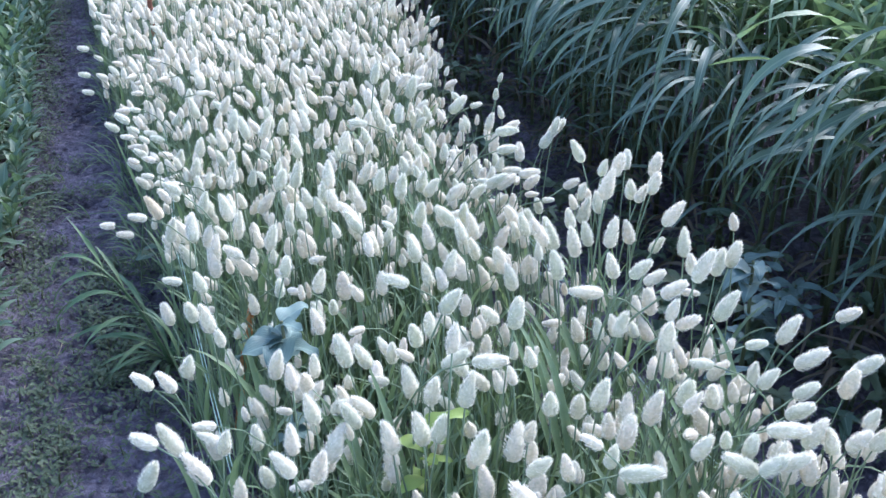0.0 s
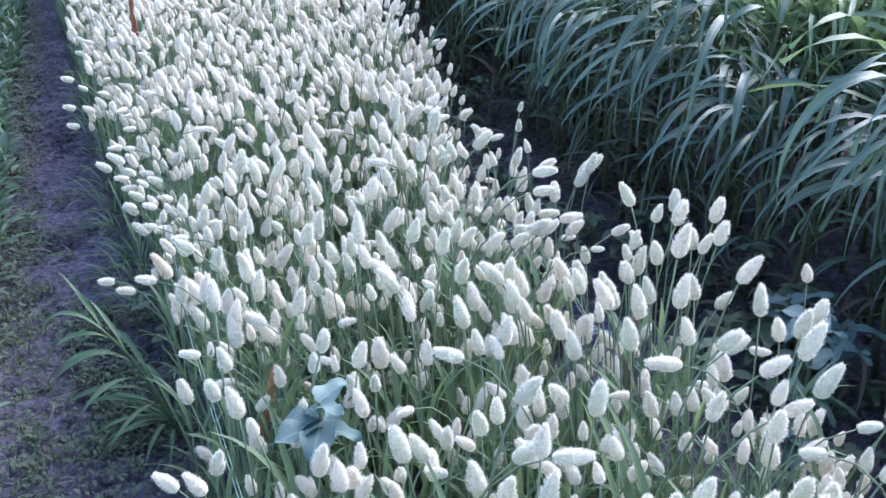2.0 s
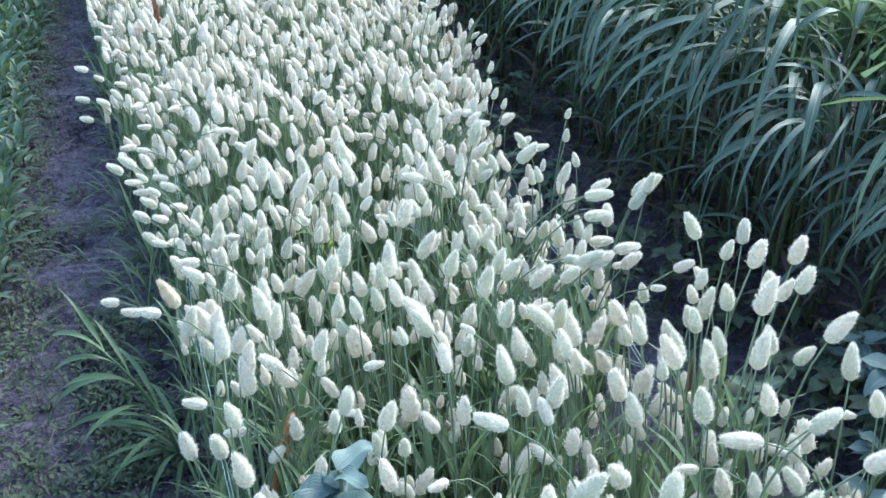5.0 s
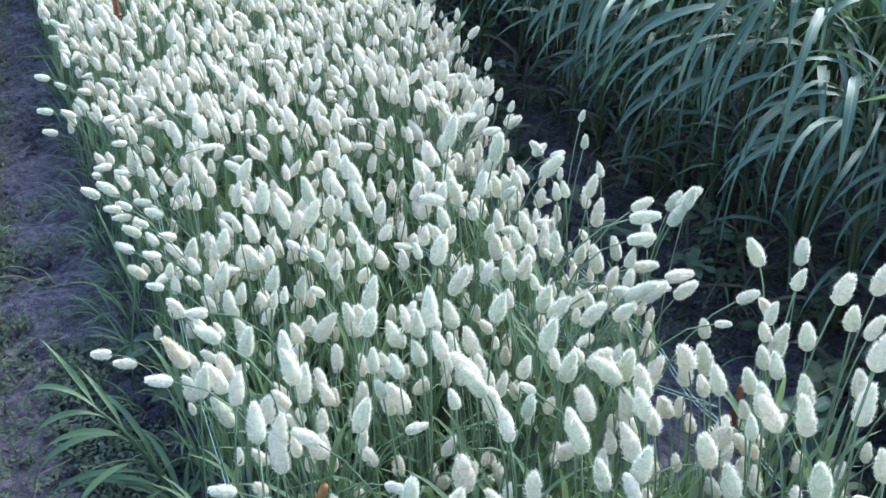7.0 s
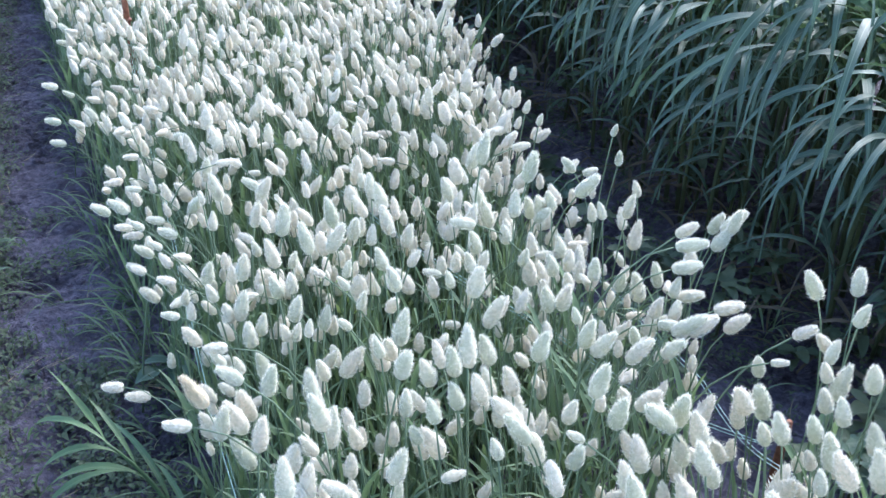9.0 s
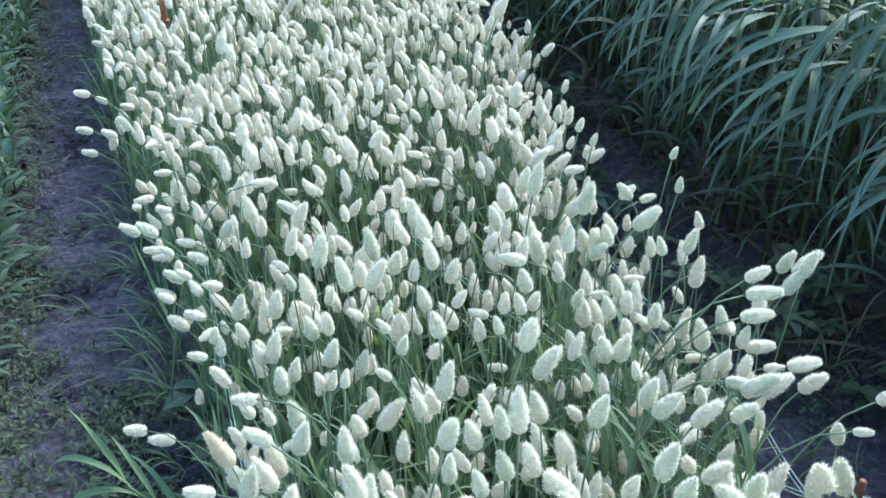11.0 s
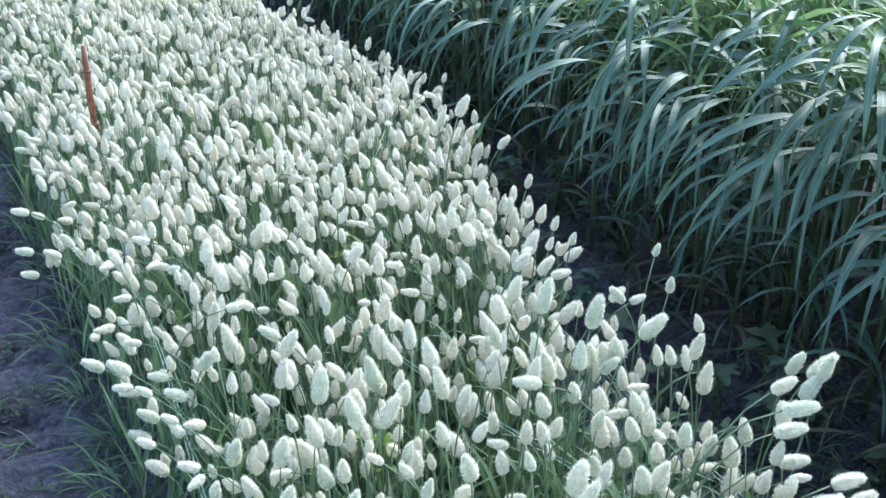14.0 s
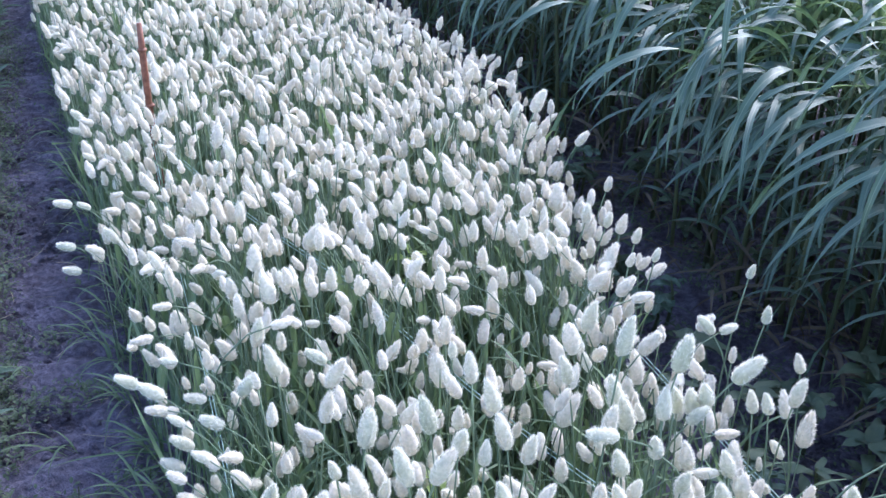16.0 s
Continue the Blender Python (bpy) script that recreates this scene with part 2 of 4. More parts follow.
def seed_head(length, rng, hairs, segs=9, rings=7, fat=0.265):
    """A soft oval head along z with its base at the origin: a lumpy core and a coat of hairs."""
    v, u, f = [], [], []
    bend = rng.uniform(-0.16, 0.16)
    foot, tip = rng.uniform(0.30, 0.46), rng.uniform(0.54, 0.80)

    def spot(s, t, grow=1.0):
        r = fat * length * 1.78 * (s + 0.015) ** foot * (1.01 - s) ** tip * grow
        return np.array((r * math.cos(t) + bend * length * s * s, r * math.sin(t), s * length))

    for i in range(rings + 1):
        s = i / rings
        for k in range(segs):
            t = 2 * math.pi * (k + 0.5 * (i % 2)) / segs
            v.append(spot(s, t, 0.93 * rng.uniform(0.80, 1.14)))
            u.append((k / segs, s))
    for i in range(rings):
        for k in range(segs):
            a, b = i * segs + k, i * segs + (k + 1) % segs
            f += [(a, b, b + segs), (a, b + segs, a + segs)]
    for i in range(hairs):
        s = rng.random() ** 0.9
        t = rng.uniform(0, 2 * math.pi)
        p = spot(s * 0.97, t, 0.88)
        out = np.array((math.cos(t), math.sin(t), 0.0))
        d = out * rng.uniform(0.7, 1.0) + np.array((0, 0, rng.uniform(0.2, 1.0) + 0.9 * s * s)) + rng.normal(0, 0.16, 3)
        d /= np.linalg.norm(d)
        n = np.cross(d, rng.normal(0, 1, 3))
        n /= np.linalg.norm(n)
        ln = length * rng.uniform(0.07, 0.155) * (1.0 - 0.3 * s)
        w = (0.0068 if hairs > 500 else 0.011 if hairs > 200 else 0.019) * length
        k = len(v)
        v += [p - n * w, p + n * w, p + d * ln]
        u += [(2.0, s), (2.2, s), (2.1, s)]
        f.append((k, k + 1, k + 2))
    return np.array(v), np.array(f), np.array(u)


# ---- ground ----
def build_ground():
    def lines(lo, hi, step):
        near = list(np.arange(lo, hi, step))
        far, d = [], step
        x = 0.0
        while x < 900:
            d *= 1.5
            x += d
            far.append(x)
        return np.array([lo - x for x in reversed(far)] + near + [near[-1] + x for x in far])

    us, vs = lines(0.9, 5.6, 0.014), lines(-0.6, 1.7, 0.014)
    v, f, uv = [], [], []
    for i, u in enumerate(us):
        for j, w in enumerate(vs):
            near = 1.0 if -8 < u < 14 and -8 < w < 10 else 0.0
            z = 0.0
            if near:
                path = math.exp(-((w - 0.05) / 0.14) ** 2)
                furrow = math.exp(-((w - 1.18) / 0.16) ** 2)
                z = -0.012 * path - 0.035 * furrow
                q = Vector((u, w, 0))
                z += 0.018 * noise.noise(q * 5.0) + (0.014 + 0.010 * path) * noise.noise(Vector((u * 24.0, w * 9.0, 0)))
                clod = noise.noise(q * 34.0)
                z += 0.013 * max(0.0, clod) * (1.0 + 0.8 * furrow) + 0.006 * noise.noise(q * 70.0)
            p = at(u, w, z)
            v.append((p.x, p.y, p.z))
            uv.append((u, w))
    m = len(vs)
    i, j = np.meshgrid(np.arange(len(us) - 1), np.arange(m - 1), indexing="ij")
    a = (i * m + j).ravel()
    f = np.concatenate([np.stack([a, a + m + 1, a + m], 1), np.stack([a, a + 1, a + m + 1], 1)])
    f = f[:, [0, 2, 1]]
    ob = new("ground", mesh_of("ground", (np.array(v), f, np.array(uv)), SOIL))
    tagged(ob, "bare dry grey soil with clods between the plant beds", "soil", kind="structure")


build_ground()

# ---- bunny tail grass ----
LABEL_TAIL = "bunny tail grass with a fluffy cream seed head on a thin stem"


class Tail:
    """One kind of bunny tail plant: its stem, head, and leaves, heading along x when it leans."""

    def __init__(self, seed, high, out, tilt, length, leaves, hairs):
        rng = np.random.default_rng(seed)
        self.high, self.out, self.tilt, self.length = high, out, tilt, length
        axis = np.array((math.sin(radians(tilt)), 0, math.cos(radians(tilt))))
        top = np.array((out, 0, high))
        mid = top - axis * high * (0.42 if tilt < 20 else 0.22 if tilt < 50 else 0.28)
        pts = []
        for i in range(8):
            s = i / 7
            pts.append(tuple(2 * s * (1 - s) * mid + s * s * top))
        self.stem = tube(pts, [0.0014 - 0.0005 * i / 7 for i in range(8)], 4)
        self.place = Matrix.Translation(top) @ Matrix.Rotation(radians(tilt), 4, "Y") @ Matrix.Translation((0, 0, -0.002))
        self.head = seed_head(length, rng, hairs, 12, 11)
        self.light_head = seed_head(length, rng, hairs // 4, 8, 7)
        self.far_head = seed_head(length, rng, hairs // 9, 6, 6)
        self.far_stem = tube(pts[::7] if tilt < 20 else [pts[0], pts[4], pts[7]], [0.0014, 0.0009] if tilt < 20 else [0.0014, 0.0011, 0.0009], 3)
        self.leaves = []
        for k in range(leaves):
            ln = rng.uniform(0.09, 0.15)
            b = blade(ln, rng.uniform(0.007, 0.012), rng.uniform(70, 86), rng.uniform(-30, 70), 6, 0.2, rng.uniform(-0.5, 0.5), bend=1.6)
            s = rng.uniform(0.10, 0.42)
            root = 2 * s * (1 - s) * mid + s * s * top
            self.leaves.append(moved(b, Matrix.Translation(root) @ Matrix.Rotation(rng.uniform(2.0, 4.3), 4, "Z")))


# height, lean outwards, tilt of the head, length of the head
TAILS = [Tail(10 + i, *row, 2, 950) for i, row in enumerate([
    (0.37, 0.01, 6, 0.028), (0.38, 0.015, 12, 0.031), (0.36, 0.02, 18, 0.025), (0.40, 0.015, 9, 0.034),
    (0.38, 0.03, 28, 0.030), (0.38, 0.045, 38, 0.033), (0.40, 0.01, 14, 0.037), (0.33, 0.015, 10, 0.022),
    (0.36, 0.11, 58, 0.029), (0.37, 0.13, 82, 0.027), (0.37, 0.15, 97, 0.028), (0.40, 0.025, 22, 0.042), (0.36, 0.06, 42, 0.050)])]
UPRIGHT, LEANING, LYING = (0, 1, 2, 3, 6, 7, 0, 1, 2, 7, 11), (4, 5), (8, 9, 10)


def tail_pose(x, y, z, azimuth, kind, mm=0):
    """The pose that puts the middle of a head of that kind and length at x, y, z with its foot on the ground."""
    k = TAILS[kind]
    half = 0.5 * (mm / 1000 if mm else k.length)
    s = max(0.3, (z - math.cos(radians(k.tilt)) * half) / k.high)
    reach = k.out * s + math.sin(radians(k.tilt)) * half
    turn = Matrix.Rotation(azimuth, 4, "Z")
    off = turn @ Vector((reach, 0, 0))
    return Matrix.Translation((x - off.x, y - off.y, -0.004)) @ turn @ Matrix.Scale(s, 4)


def head_size(x, y, kind, s, mm=0):
    """A head keeps its size whatever the height of its plant: the pose of the head within the plant."""
    grow = (0.98 + 0.32 * noise.noise(Vector((x * 61.0, y * 61.0, kind)))) / s
    wide = grow
    if mm:
        grow = mm / 1000 / TAILS[kind].length / s
        wide = (min(mm, 33) + 0.35 * max(0, mm - 33)) / 1000 / TAILS[kind].length / s
    return TAILS[kind].place @ Matrix.Diagonal((wide, wide, grow, 1))


def tail_proto(kind, seed_mat, label):
    k = TAILS[kind]
    ob = thing("bunny_tail_grass", label, "grass", "bunny tails in the bed")
    part("stem", mesh_of("stem", k.stem, STEM), ob)
    part("seed_head", mesh_of("seed_head", k.head, seed_mat), ob, m=k.place)
    for b in k.leaves:
        part("leaf", mesh_of("leaf", b, GRASS), ob)
    return ob


PROTOS = {}


def set_tail(x, y, z, azimuth, kind, tan=False, mm=0):
    key = (kind, tan)
    m = tail_pose(x, y, z, azimuth, kind, mm)
    if key not in PROTOS:
        label = "bunny tail grass with a ripe tan seed head" if tan else LABEL_TAIL
        if kind in LYING:
            label = "bunny tail grass with a cream seed head drooping sideways"
        PROTOS[key] = tail_proto(kind, SEED_TAN if tan else SEED, label)
        c = PROTOS[key]
    else:
        c = copy_thing(PROTOS[key], Matrix.Identity(4))
    c.matrix_basis = m
    for q in c.children:
        if q.name.startswith("seed_head"):
            q.matrix_basis = head_size(x, y, kind, m.to_scale().x, mm)


def bed_left(u):
    return 0.198 + 0.032 * (u - 1.8)


def bed_right(u):
    edge = np.interp(u, (-1, 0.9, 1.08, 1.16, 1.27, 1.42, 1.62, 1.8, 2.08, 2.37, 2.66, 2.9, 3.6, 4, 5.6),
                     (0.79, 0.80, 0.83, 0.75, 0.69, 0.74, 0.80, 0.80, 0.86, 0.95, 1.04, 1.06, 1.06, 1.05, 1.10))
    return float(edge) + 0.02 * noise.noise(Vector((u * 4.2, 3.1, 0)))


# heads that stand out, by place: x, y, height, heading in degrees, kind
OVER_PATH = [
    (-0.843, 2.262, 0.297, 180, 9), (-0.853, 2.3, 0.391, 180, 9), (-0.426, 1.284, 0.429, 185, 9),
    (-0.533, 1.519, 0.287, 190, 9), (-0.559, 1.509, 0.308, 175, 10), (-0.862, 2.404, 0.34, 200, 8),
    (-0.844, 2.259, 0.34, 180, 9), (-0.799, 2.246, 0.34, 200, 8), (-0.788, 2.299, 0.34, 170, 5),
    (-0.669, 1.906, 0.34, 190, 8), (-0.623, 1.848, 0.34, 190, 9), (-0.582, 1.87, 0.34, 180, 9),
    (-0.588, 1.814, 0.32, 185, 8), (-0.598, 1.8, 0.3, 190, 8), (-0.573, 1.763, 0.28, 200, 5),
    (-0.415, 1.42, 0.42, 180, 10), (-0.989, 2.823, 0.34, 160, 8), (-1.003, 2.841, 0.3, 170, 9),
    (-0.909, 2.61, 0.34, 190, 8),
]
FAR_EDGE = [
    (0.115, 2.047, 0.402, 0, 7), (0.105, 1.94, 0.403, 0, 1), (-0.017, 2.359, 0.387, 10, 2),
    (-0.135, 2.342, 0.535, 10, 11), (-0.035, 2.523, 0.4, 10, 5), (-0.044, 2.206, 0.4, 0, 2),
    (-0.029, 2.191, 0.4, 0, 0), (-0.014, 2.155, 0.4, 0, 7), (-0.071, 2.229, 0.4, 0, 1),
    (0.002, 2.1, 0.4, 0, 7), (0.01, 2.122, 0.36, 10, 8), (-0.035, 2.087, 0.4, 0, 7),
    (-0.087, 2.03, 0.4, 10, 5), (-0.054, 2.016, 0.4, 15, 5), (-0.039, 1.984, 0.4, 5, 9),
    (0.036, 1.956, 0.38, 20, 8), (0.066, 1.956, 0.37, 20, 9), (-0.172, 2.65, 0.4, 0, 0),
    (-0.147, 2.581, 0.43, 0, 3),
]
RIPE = [(-0.425, 1.362, 0.412, 165, 4)]
# single heads along the bed, from its far end to its near end: x, y, height, lean to the side in degrees, length in mm
ROW_A = [
    (-0.511, 1.928, 0.396, 7, 43), (-0.61, 1.881, 0.385, -80, 22), (-0.614, 1.813, 0.392, -65, 32), (-0.486, 1.868, 0.395, -4, 43),
    (-0.439, 1.868, 0.398, -60, 29), (-0.511, 1.834, 0.385, 26, 32), (-0.551, 1.81, 0.351, -85, 31), (-0.579, 1.771, 0.384, -60, 21),
    (-0.578, 1.74, 0.333, -80, 25), (-0.476, 1.771, 0.39, 6, 26), (-0.408, 1.797, 0.425, 19, 40), (-0.117, 1.921, 0.416, 3, 43),
    (-0.417, 1.767, 0.402, 9, 38), (-0.54, 1.702, 0.391, -60, 21), (-0.042, 1.911, 0.381, -44, 36), (0.024, 1.925, 0.397, -40, 29),
    (-0.264, 1.8, 0.426, 11, 36), (-0.159, 1.811, 0.414, -7, 37), (-0.467, 1.664, 0.371, 1, 36),
]
ROW_B = [
    (-0.37, 1.693, 0.431, -12, 43), (-0.311, 1.717, 0.428, -3, 43), (-0.511, 1.626, 0.382, 80, 25), (-0.401, 1.656, 0.411, -6, 23),
    (-0.247, 1.715, 0.452, -5, 39), (-0.118, 1.744, 0.432, -3, 43), (-0.281, 1.674, 0.428, 6, 33), (0.111, 1.842, 0.396, -7, 25),
    (-0.478, 1.583, 0.386, 6, 23), (-0.376, 1.621, 0.423, -1, 39), (-0.353, 1.629, 0.409, 3, 23), (-0.051, 1.756, 0.413, -4, 35),
    (-0.117, 1.727, 0.511, 7, 43), (-0.239, 1.672, 0.44, -10, 40), (-0.41, 1.598, 0.418, 5, 38), (-0.11, 1.725, 0.42, -3, 43),
    (-0.258, 1.655, 0.428, 1, 26), (-0.053, 1.743, 0.478, 15, 43), (0.031, 1.778, 0.432, 44, 43),
]
ROW_C = [
    (-0.214, 1.671, 0.418, 10, 33), (-0.334, 1.616, 0.446, -8, 43), (-0.039, 1.742, 0.421, 0, 37), (0.037, 1.774, 0.394, -6, 26),
    (-0.132, 1.699, 0.429, 8, 37), (-0.442, 1.566, 0.402, -9, 25), (-0.026, 1.738, 0.431, -5, 32), (-0.488, 1.538, 0.387, -70, 22),
    (-0.076, 1.712, 0.439, 1, 34), (0.088, 1.783, 0.398, 8, 37), (-0.298, 1.616, 0.446, 26, 43), (-0.037, 1.721, 0.418, 35, 28),
    (0.045, 1.752, 0.408, -7, 26), (-0.147, 1.668, 0.434, -85, 33), (0.096, 1.763, 0.364, 2, 43), (-0.365, 1.559, 0.413, -1, 31),
    (-0.09, 1.674, 0.417, -4, 30), (-0.418, 1.533, 0.395, -10, 25), (-0.054, 1.686, 0.394, -4, 31),
]
ROW_D = [
    (-0.403, 1.534, 0.404, 10, 43), (-0.348, 1.557, 0.418, -12, 28), (-0.13, 1.647, 0.421, -3, 33), (-0.244, 1.596, 0.428, 0, 31),
    (-0.186, 1.618, 0.392, -85, 24), (-0.318, 1.551, 0.435, 60, 19), (-0.283, 1.564, 0.433, 1, 22), (-0.205, 1.597, 0.427, 29, 24),
    (-0.039, 1.662, 0.39, 75, 24), (-0.154, 1.607, 0.415, 12, 28), (-0.021, 1.663, 0.404, -5, 31), (-0.122, 1.618, 0.412, 7, 27),
    (-0.07, 1.64, 0.402, 1, 27), (-0.377, 1.505, 0.396, 4, 27), (-0.287, 1.542, 0.427, -24, 21), (-0.138, 1.605, 0.416, -3, 29),
    (-0.34, 1.519, 0.408, 3, 33), (-0.39, 1.492, 0.392, -11, 33), (0.2, 1.745, 0.39, 20, 34),
]
ROW_E = [
    (-0.308, 1.522, 0.393, 7, 30), (-0.266, 1.536, 0.407, 6, 24), (-0.078, 1.603, 0.366, 0, 29), (-0.037, 1.62, 0.402, -6, 32),
    (-0.372, 1.471, 0.363, -4, 38), (-0.346, 1.474, 0.406, -2, 24), (-0.335, 1.477, 0.404, 3, 23), (-0.049, 1.599, 0.382, 0, 29),
    (-0.415, 1.435, 0.4, -25, 24), (-0.228, 1.512, 0.45, -1, 34), (-0.165, 1.536, 0.433, -2, 22), (-0.393, 1.438, 0.389, -5, 23),
    (0.206, 1.693, 0.419, 35, 43), (0.188, 1.676, 0.404, 29, 39), (0.098, 1.636, 0.375, -9, 34), (0.2, 1.676, 0.428, 9, 36),
    (-0.318, 1.452, 0.425, 2, 20), (0.045, 1.605, 0.386, 2, 30), (-0.282, 1.464, 0.421, 46, 21),
]
ROW_F = [
    (-0.024, 1.572, 0.407, -1, 28), (0.009, 1.584, 0.414, 13, 32), (-0.386, 1.413, 0.354, -13, 41), (-0.274, 1.458, 0.377, 29, 43),
    (0.137, 1.634, 0.396, 15, 34), (0.064, 1.59, 0.387, -5, 43), (0.124, 1.613, 0.45, 60, 30), (-0.117, 1.496, 0.414, 22, 43),
    (-0.036, 1.526, 0.414, 4, 37), (-0.055, 1.518, 0.417, -5, 36), (-0.301, 1.408, 0.403, -7, 28), (-0.385, 1.37, 0.325, -18, 43),
    (-0.22, 1.438, 0.434, 4, 43), (-0.4, 1.353, 0.379, 1, 40), (-0.352, 1.374, 0.415, 5, 36), (0.101, 1.562, 0.402, 6, 27),
    (0.116, 1.568, 0.424, 75, 36), (0.123, 1.563, 0.387, 88, 33), (0.114, 1.552, 0.462, 85, 38),
]
ROW_G = [
    (-0.31, 1.37, 0.41, -6, 36), (-0.242, 1.399, 0.435, 0, 24), (-0.141, 1.441, 0.486, 17, 37), (0.071, 1.525, 0.398, 2, 29),
    (-0.129, 1.432, 0.408, -1, 38), (-0.381, 1.32, 0.46, 60, 29), (-0.032, 1.46, 0.431, -6, 21), (0.087, 1.498, 0.409, 21, 28),
    (-0.193, 1.371, 0.424, 0, 33), (-0.167, 1.38, 0.43, -5, 33), (-0.265, 1.336, 0.372, -1, 30), (-0.024, 1.435, 0.425, 6, 38),
    (0.077, 1.474, 0.404, 85, 28), (0.149, 1.501, 0.409, 75, 35), (0.03, 1.447, 0.413, -8, 25), (-0.349, 1.284, 0.419, 10, 37),
    (-0.215, 1.333, 0.415, 1, 28), (-0.285, 1.303, 0.41, 8, 43), (-0.008, 1.42, 0.421, 31, 38),
]
ROW_H = [
    (0.095, 1.463, 0.412, 70, 43), (0.111, 1.464, 0.411, 60, 37), (0.15, 1.476, 0.406, 42, 34), (-0.155, 1.344, 0.473, 2, 43),
    (-0.305, 1.277, 0.411, -26, 25), (0.307, 1.538, 0.42, 13, 35), (0.03, 1.416, 0.414, 40, 38), (-0.292, 1.274, 0.453, -5, 43),
    (-0.083, 1.363, 0.459, 6, 36), (-0.112, 1.349, 0.428, -2, 35), (-0.167, 1.32, 0.433, 0, 31), (-0.317, 1.254, 0.417, 4, 36),
    (-0.215, 1.297, 0.486, 14, 32), (0.065, 1.414, 0.417, 34, 32), (-0.206, 1.284, 0.416, -9, 23), (-0.145, 1.31, 0.447, -11, 34),
    (-0.189, 1.291, 0.438, 0, 28), (0.217, 1.456, 0.467, -21, 41), (-0.302, 1.222, 0.412, 4, 43),
]
ROW_I = [
    (0.157, 1.414, 0.393, -9, 30), (0.21, 1.432, 0.421, -50, 28), (-0.301, 1.212, 0.396, -4, 43), (-0.122, 1.287, 0.437, -34, 43),
    (-0.278, 1.219, 0.408, 60, 30), (0.026, 1.346, 0.403, 34, 33), (0.229, 1.431, 0.41, -26, 28), (0.134, 1.388, 0.352, -4, 36),
    (-0.061, 1.3, 0.427, 1, 28), (-0.223, 1.226, 0.4, 1, 22), (-0.222, 1.224, 0.43, 9, 41), (0.172, 1.392, 0.41, 80, 19),
    (-0.35, 1.166, 0.39, 70, 26), (-0.114, 1.266, 0.435, -27, 38), (-0.134, 1.243, 0.432, -7, 24), (0.251, 1.406, 0.46, 3, 28),
    (-0.355, 1.143, 0.354, -18, 36), (0.219, 1.386, 0.429, 9, 29), (-0.309, 1.157, 0.476, -9, 39),
]
ROW_J = [
    (0.139, 1.349, 0.396, -17, 43), (-0.02, 1.28, 0.441, 5, 39), (-0.065, 1.253, 0.434, -60, 19), (-0.044, 1.26, 0.492, 10, 42),
    (0.041, 1.293, 0.433, 3, 43), (0.204, 1.359, 0.424, -11, 25), (-0.061, 1.24, 0.422, 16, 27), (-0.317, 1.128, 0.366, -14, 33),
    (0.221, 1.359, 0.411, 6, 43), (0.016, 1.27, 0.441, -36, 43), (0.042, 1.275, 0.398, -7, 38), (0.199, 1.337, 0.406, -1, 31),
    (0.055, 1.272, 0.426, -2, 43), (-0.006, 1.241, 0.424, 0, 38), (0.322, 1.364, 0.482, 17, 37), (0.237, 1.327, 0.439, -2, 37),
    (-0.291, 1.101, 0.426, -9, 32), (0.115, 1.27, 0.42, -9, 28), (-0.024, 1.209, 0.426, -5, 32),
]
ROW_K = [
    (-0.153, 1.145, 0.358, -3, 30), (0.283, 1.332, 0.457, -5, 34), (0.127, 1.264, 0.431, -9, 37), (0.261, 1.318, 0.5, 18, 37),
    (0.057, 1.229, 0.411, -7, 36), (0.193, 1.286, 0.431, -6, 30), (-0.101, 1.157, 0.381, -24, 28), (0.16, 1.267, 0.427, -10, 32),
    (-0.192, 1.114, 0.411, 13, 27), (-0.023, 1.179, 0.436, -1, 40), (0.039, 1.205, 0.449, -8, 35), (0.153, 1.251, 0.405, -10, 23),
    (0.294, 1.304, 0.462, 22, 30), (0.215, 1.258, 0.42, -2, 36), (0.164, 1.235, 0.428, -6, 43), (-0.14, 1.103, 0.428, 7, 37),
    (-0.176, 1.086, 0.457, 18, 30), (-0.272, 1.045, 0.407, -4, 43), (-0.124, 1.104, 0.39, -4, 25),
]
ROW_L = [
    (-0.005, 1.153, 0.411, -7, 33), (0.307, 1.284, 0.486, 16, 35), (0.274, 1.268, 0.419, -5, 38), (0.144, 1.203, 0.42, 0, 25),
    (0.315, 1.267, 0.399, 31, 30), (0.025, 1.137, 0.436, 3, 37), (0.09, 1.165, 0.426, -16, 40), (0.19, 1.195, 0.439, -6, 43),
    (0.425, 1.29, 0.425, -1, 28), (-0.136, 1.046, 0.402, -8, 36), (0.14, 1.162, 0.469, -25, 43), (-0.246, 0.994, 0.408, -15, 26),
    (-0.043, 1.075, 0.442, -88, 35), (0.104, 1.13, 0.421, -5, 40), (0.237, 1.185, 0.458, 2, 43), (-0.278, 0.963, 0.39, 7, 32),
    (-0.328, 0.942, 0.381, -65, 30), (0.319, 1.197, 0.48, 30, 42), (0.222, 1.152, 0.542, 2, 43),
]
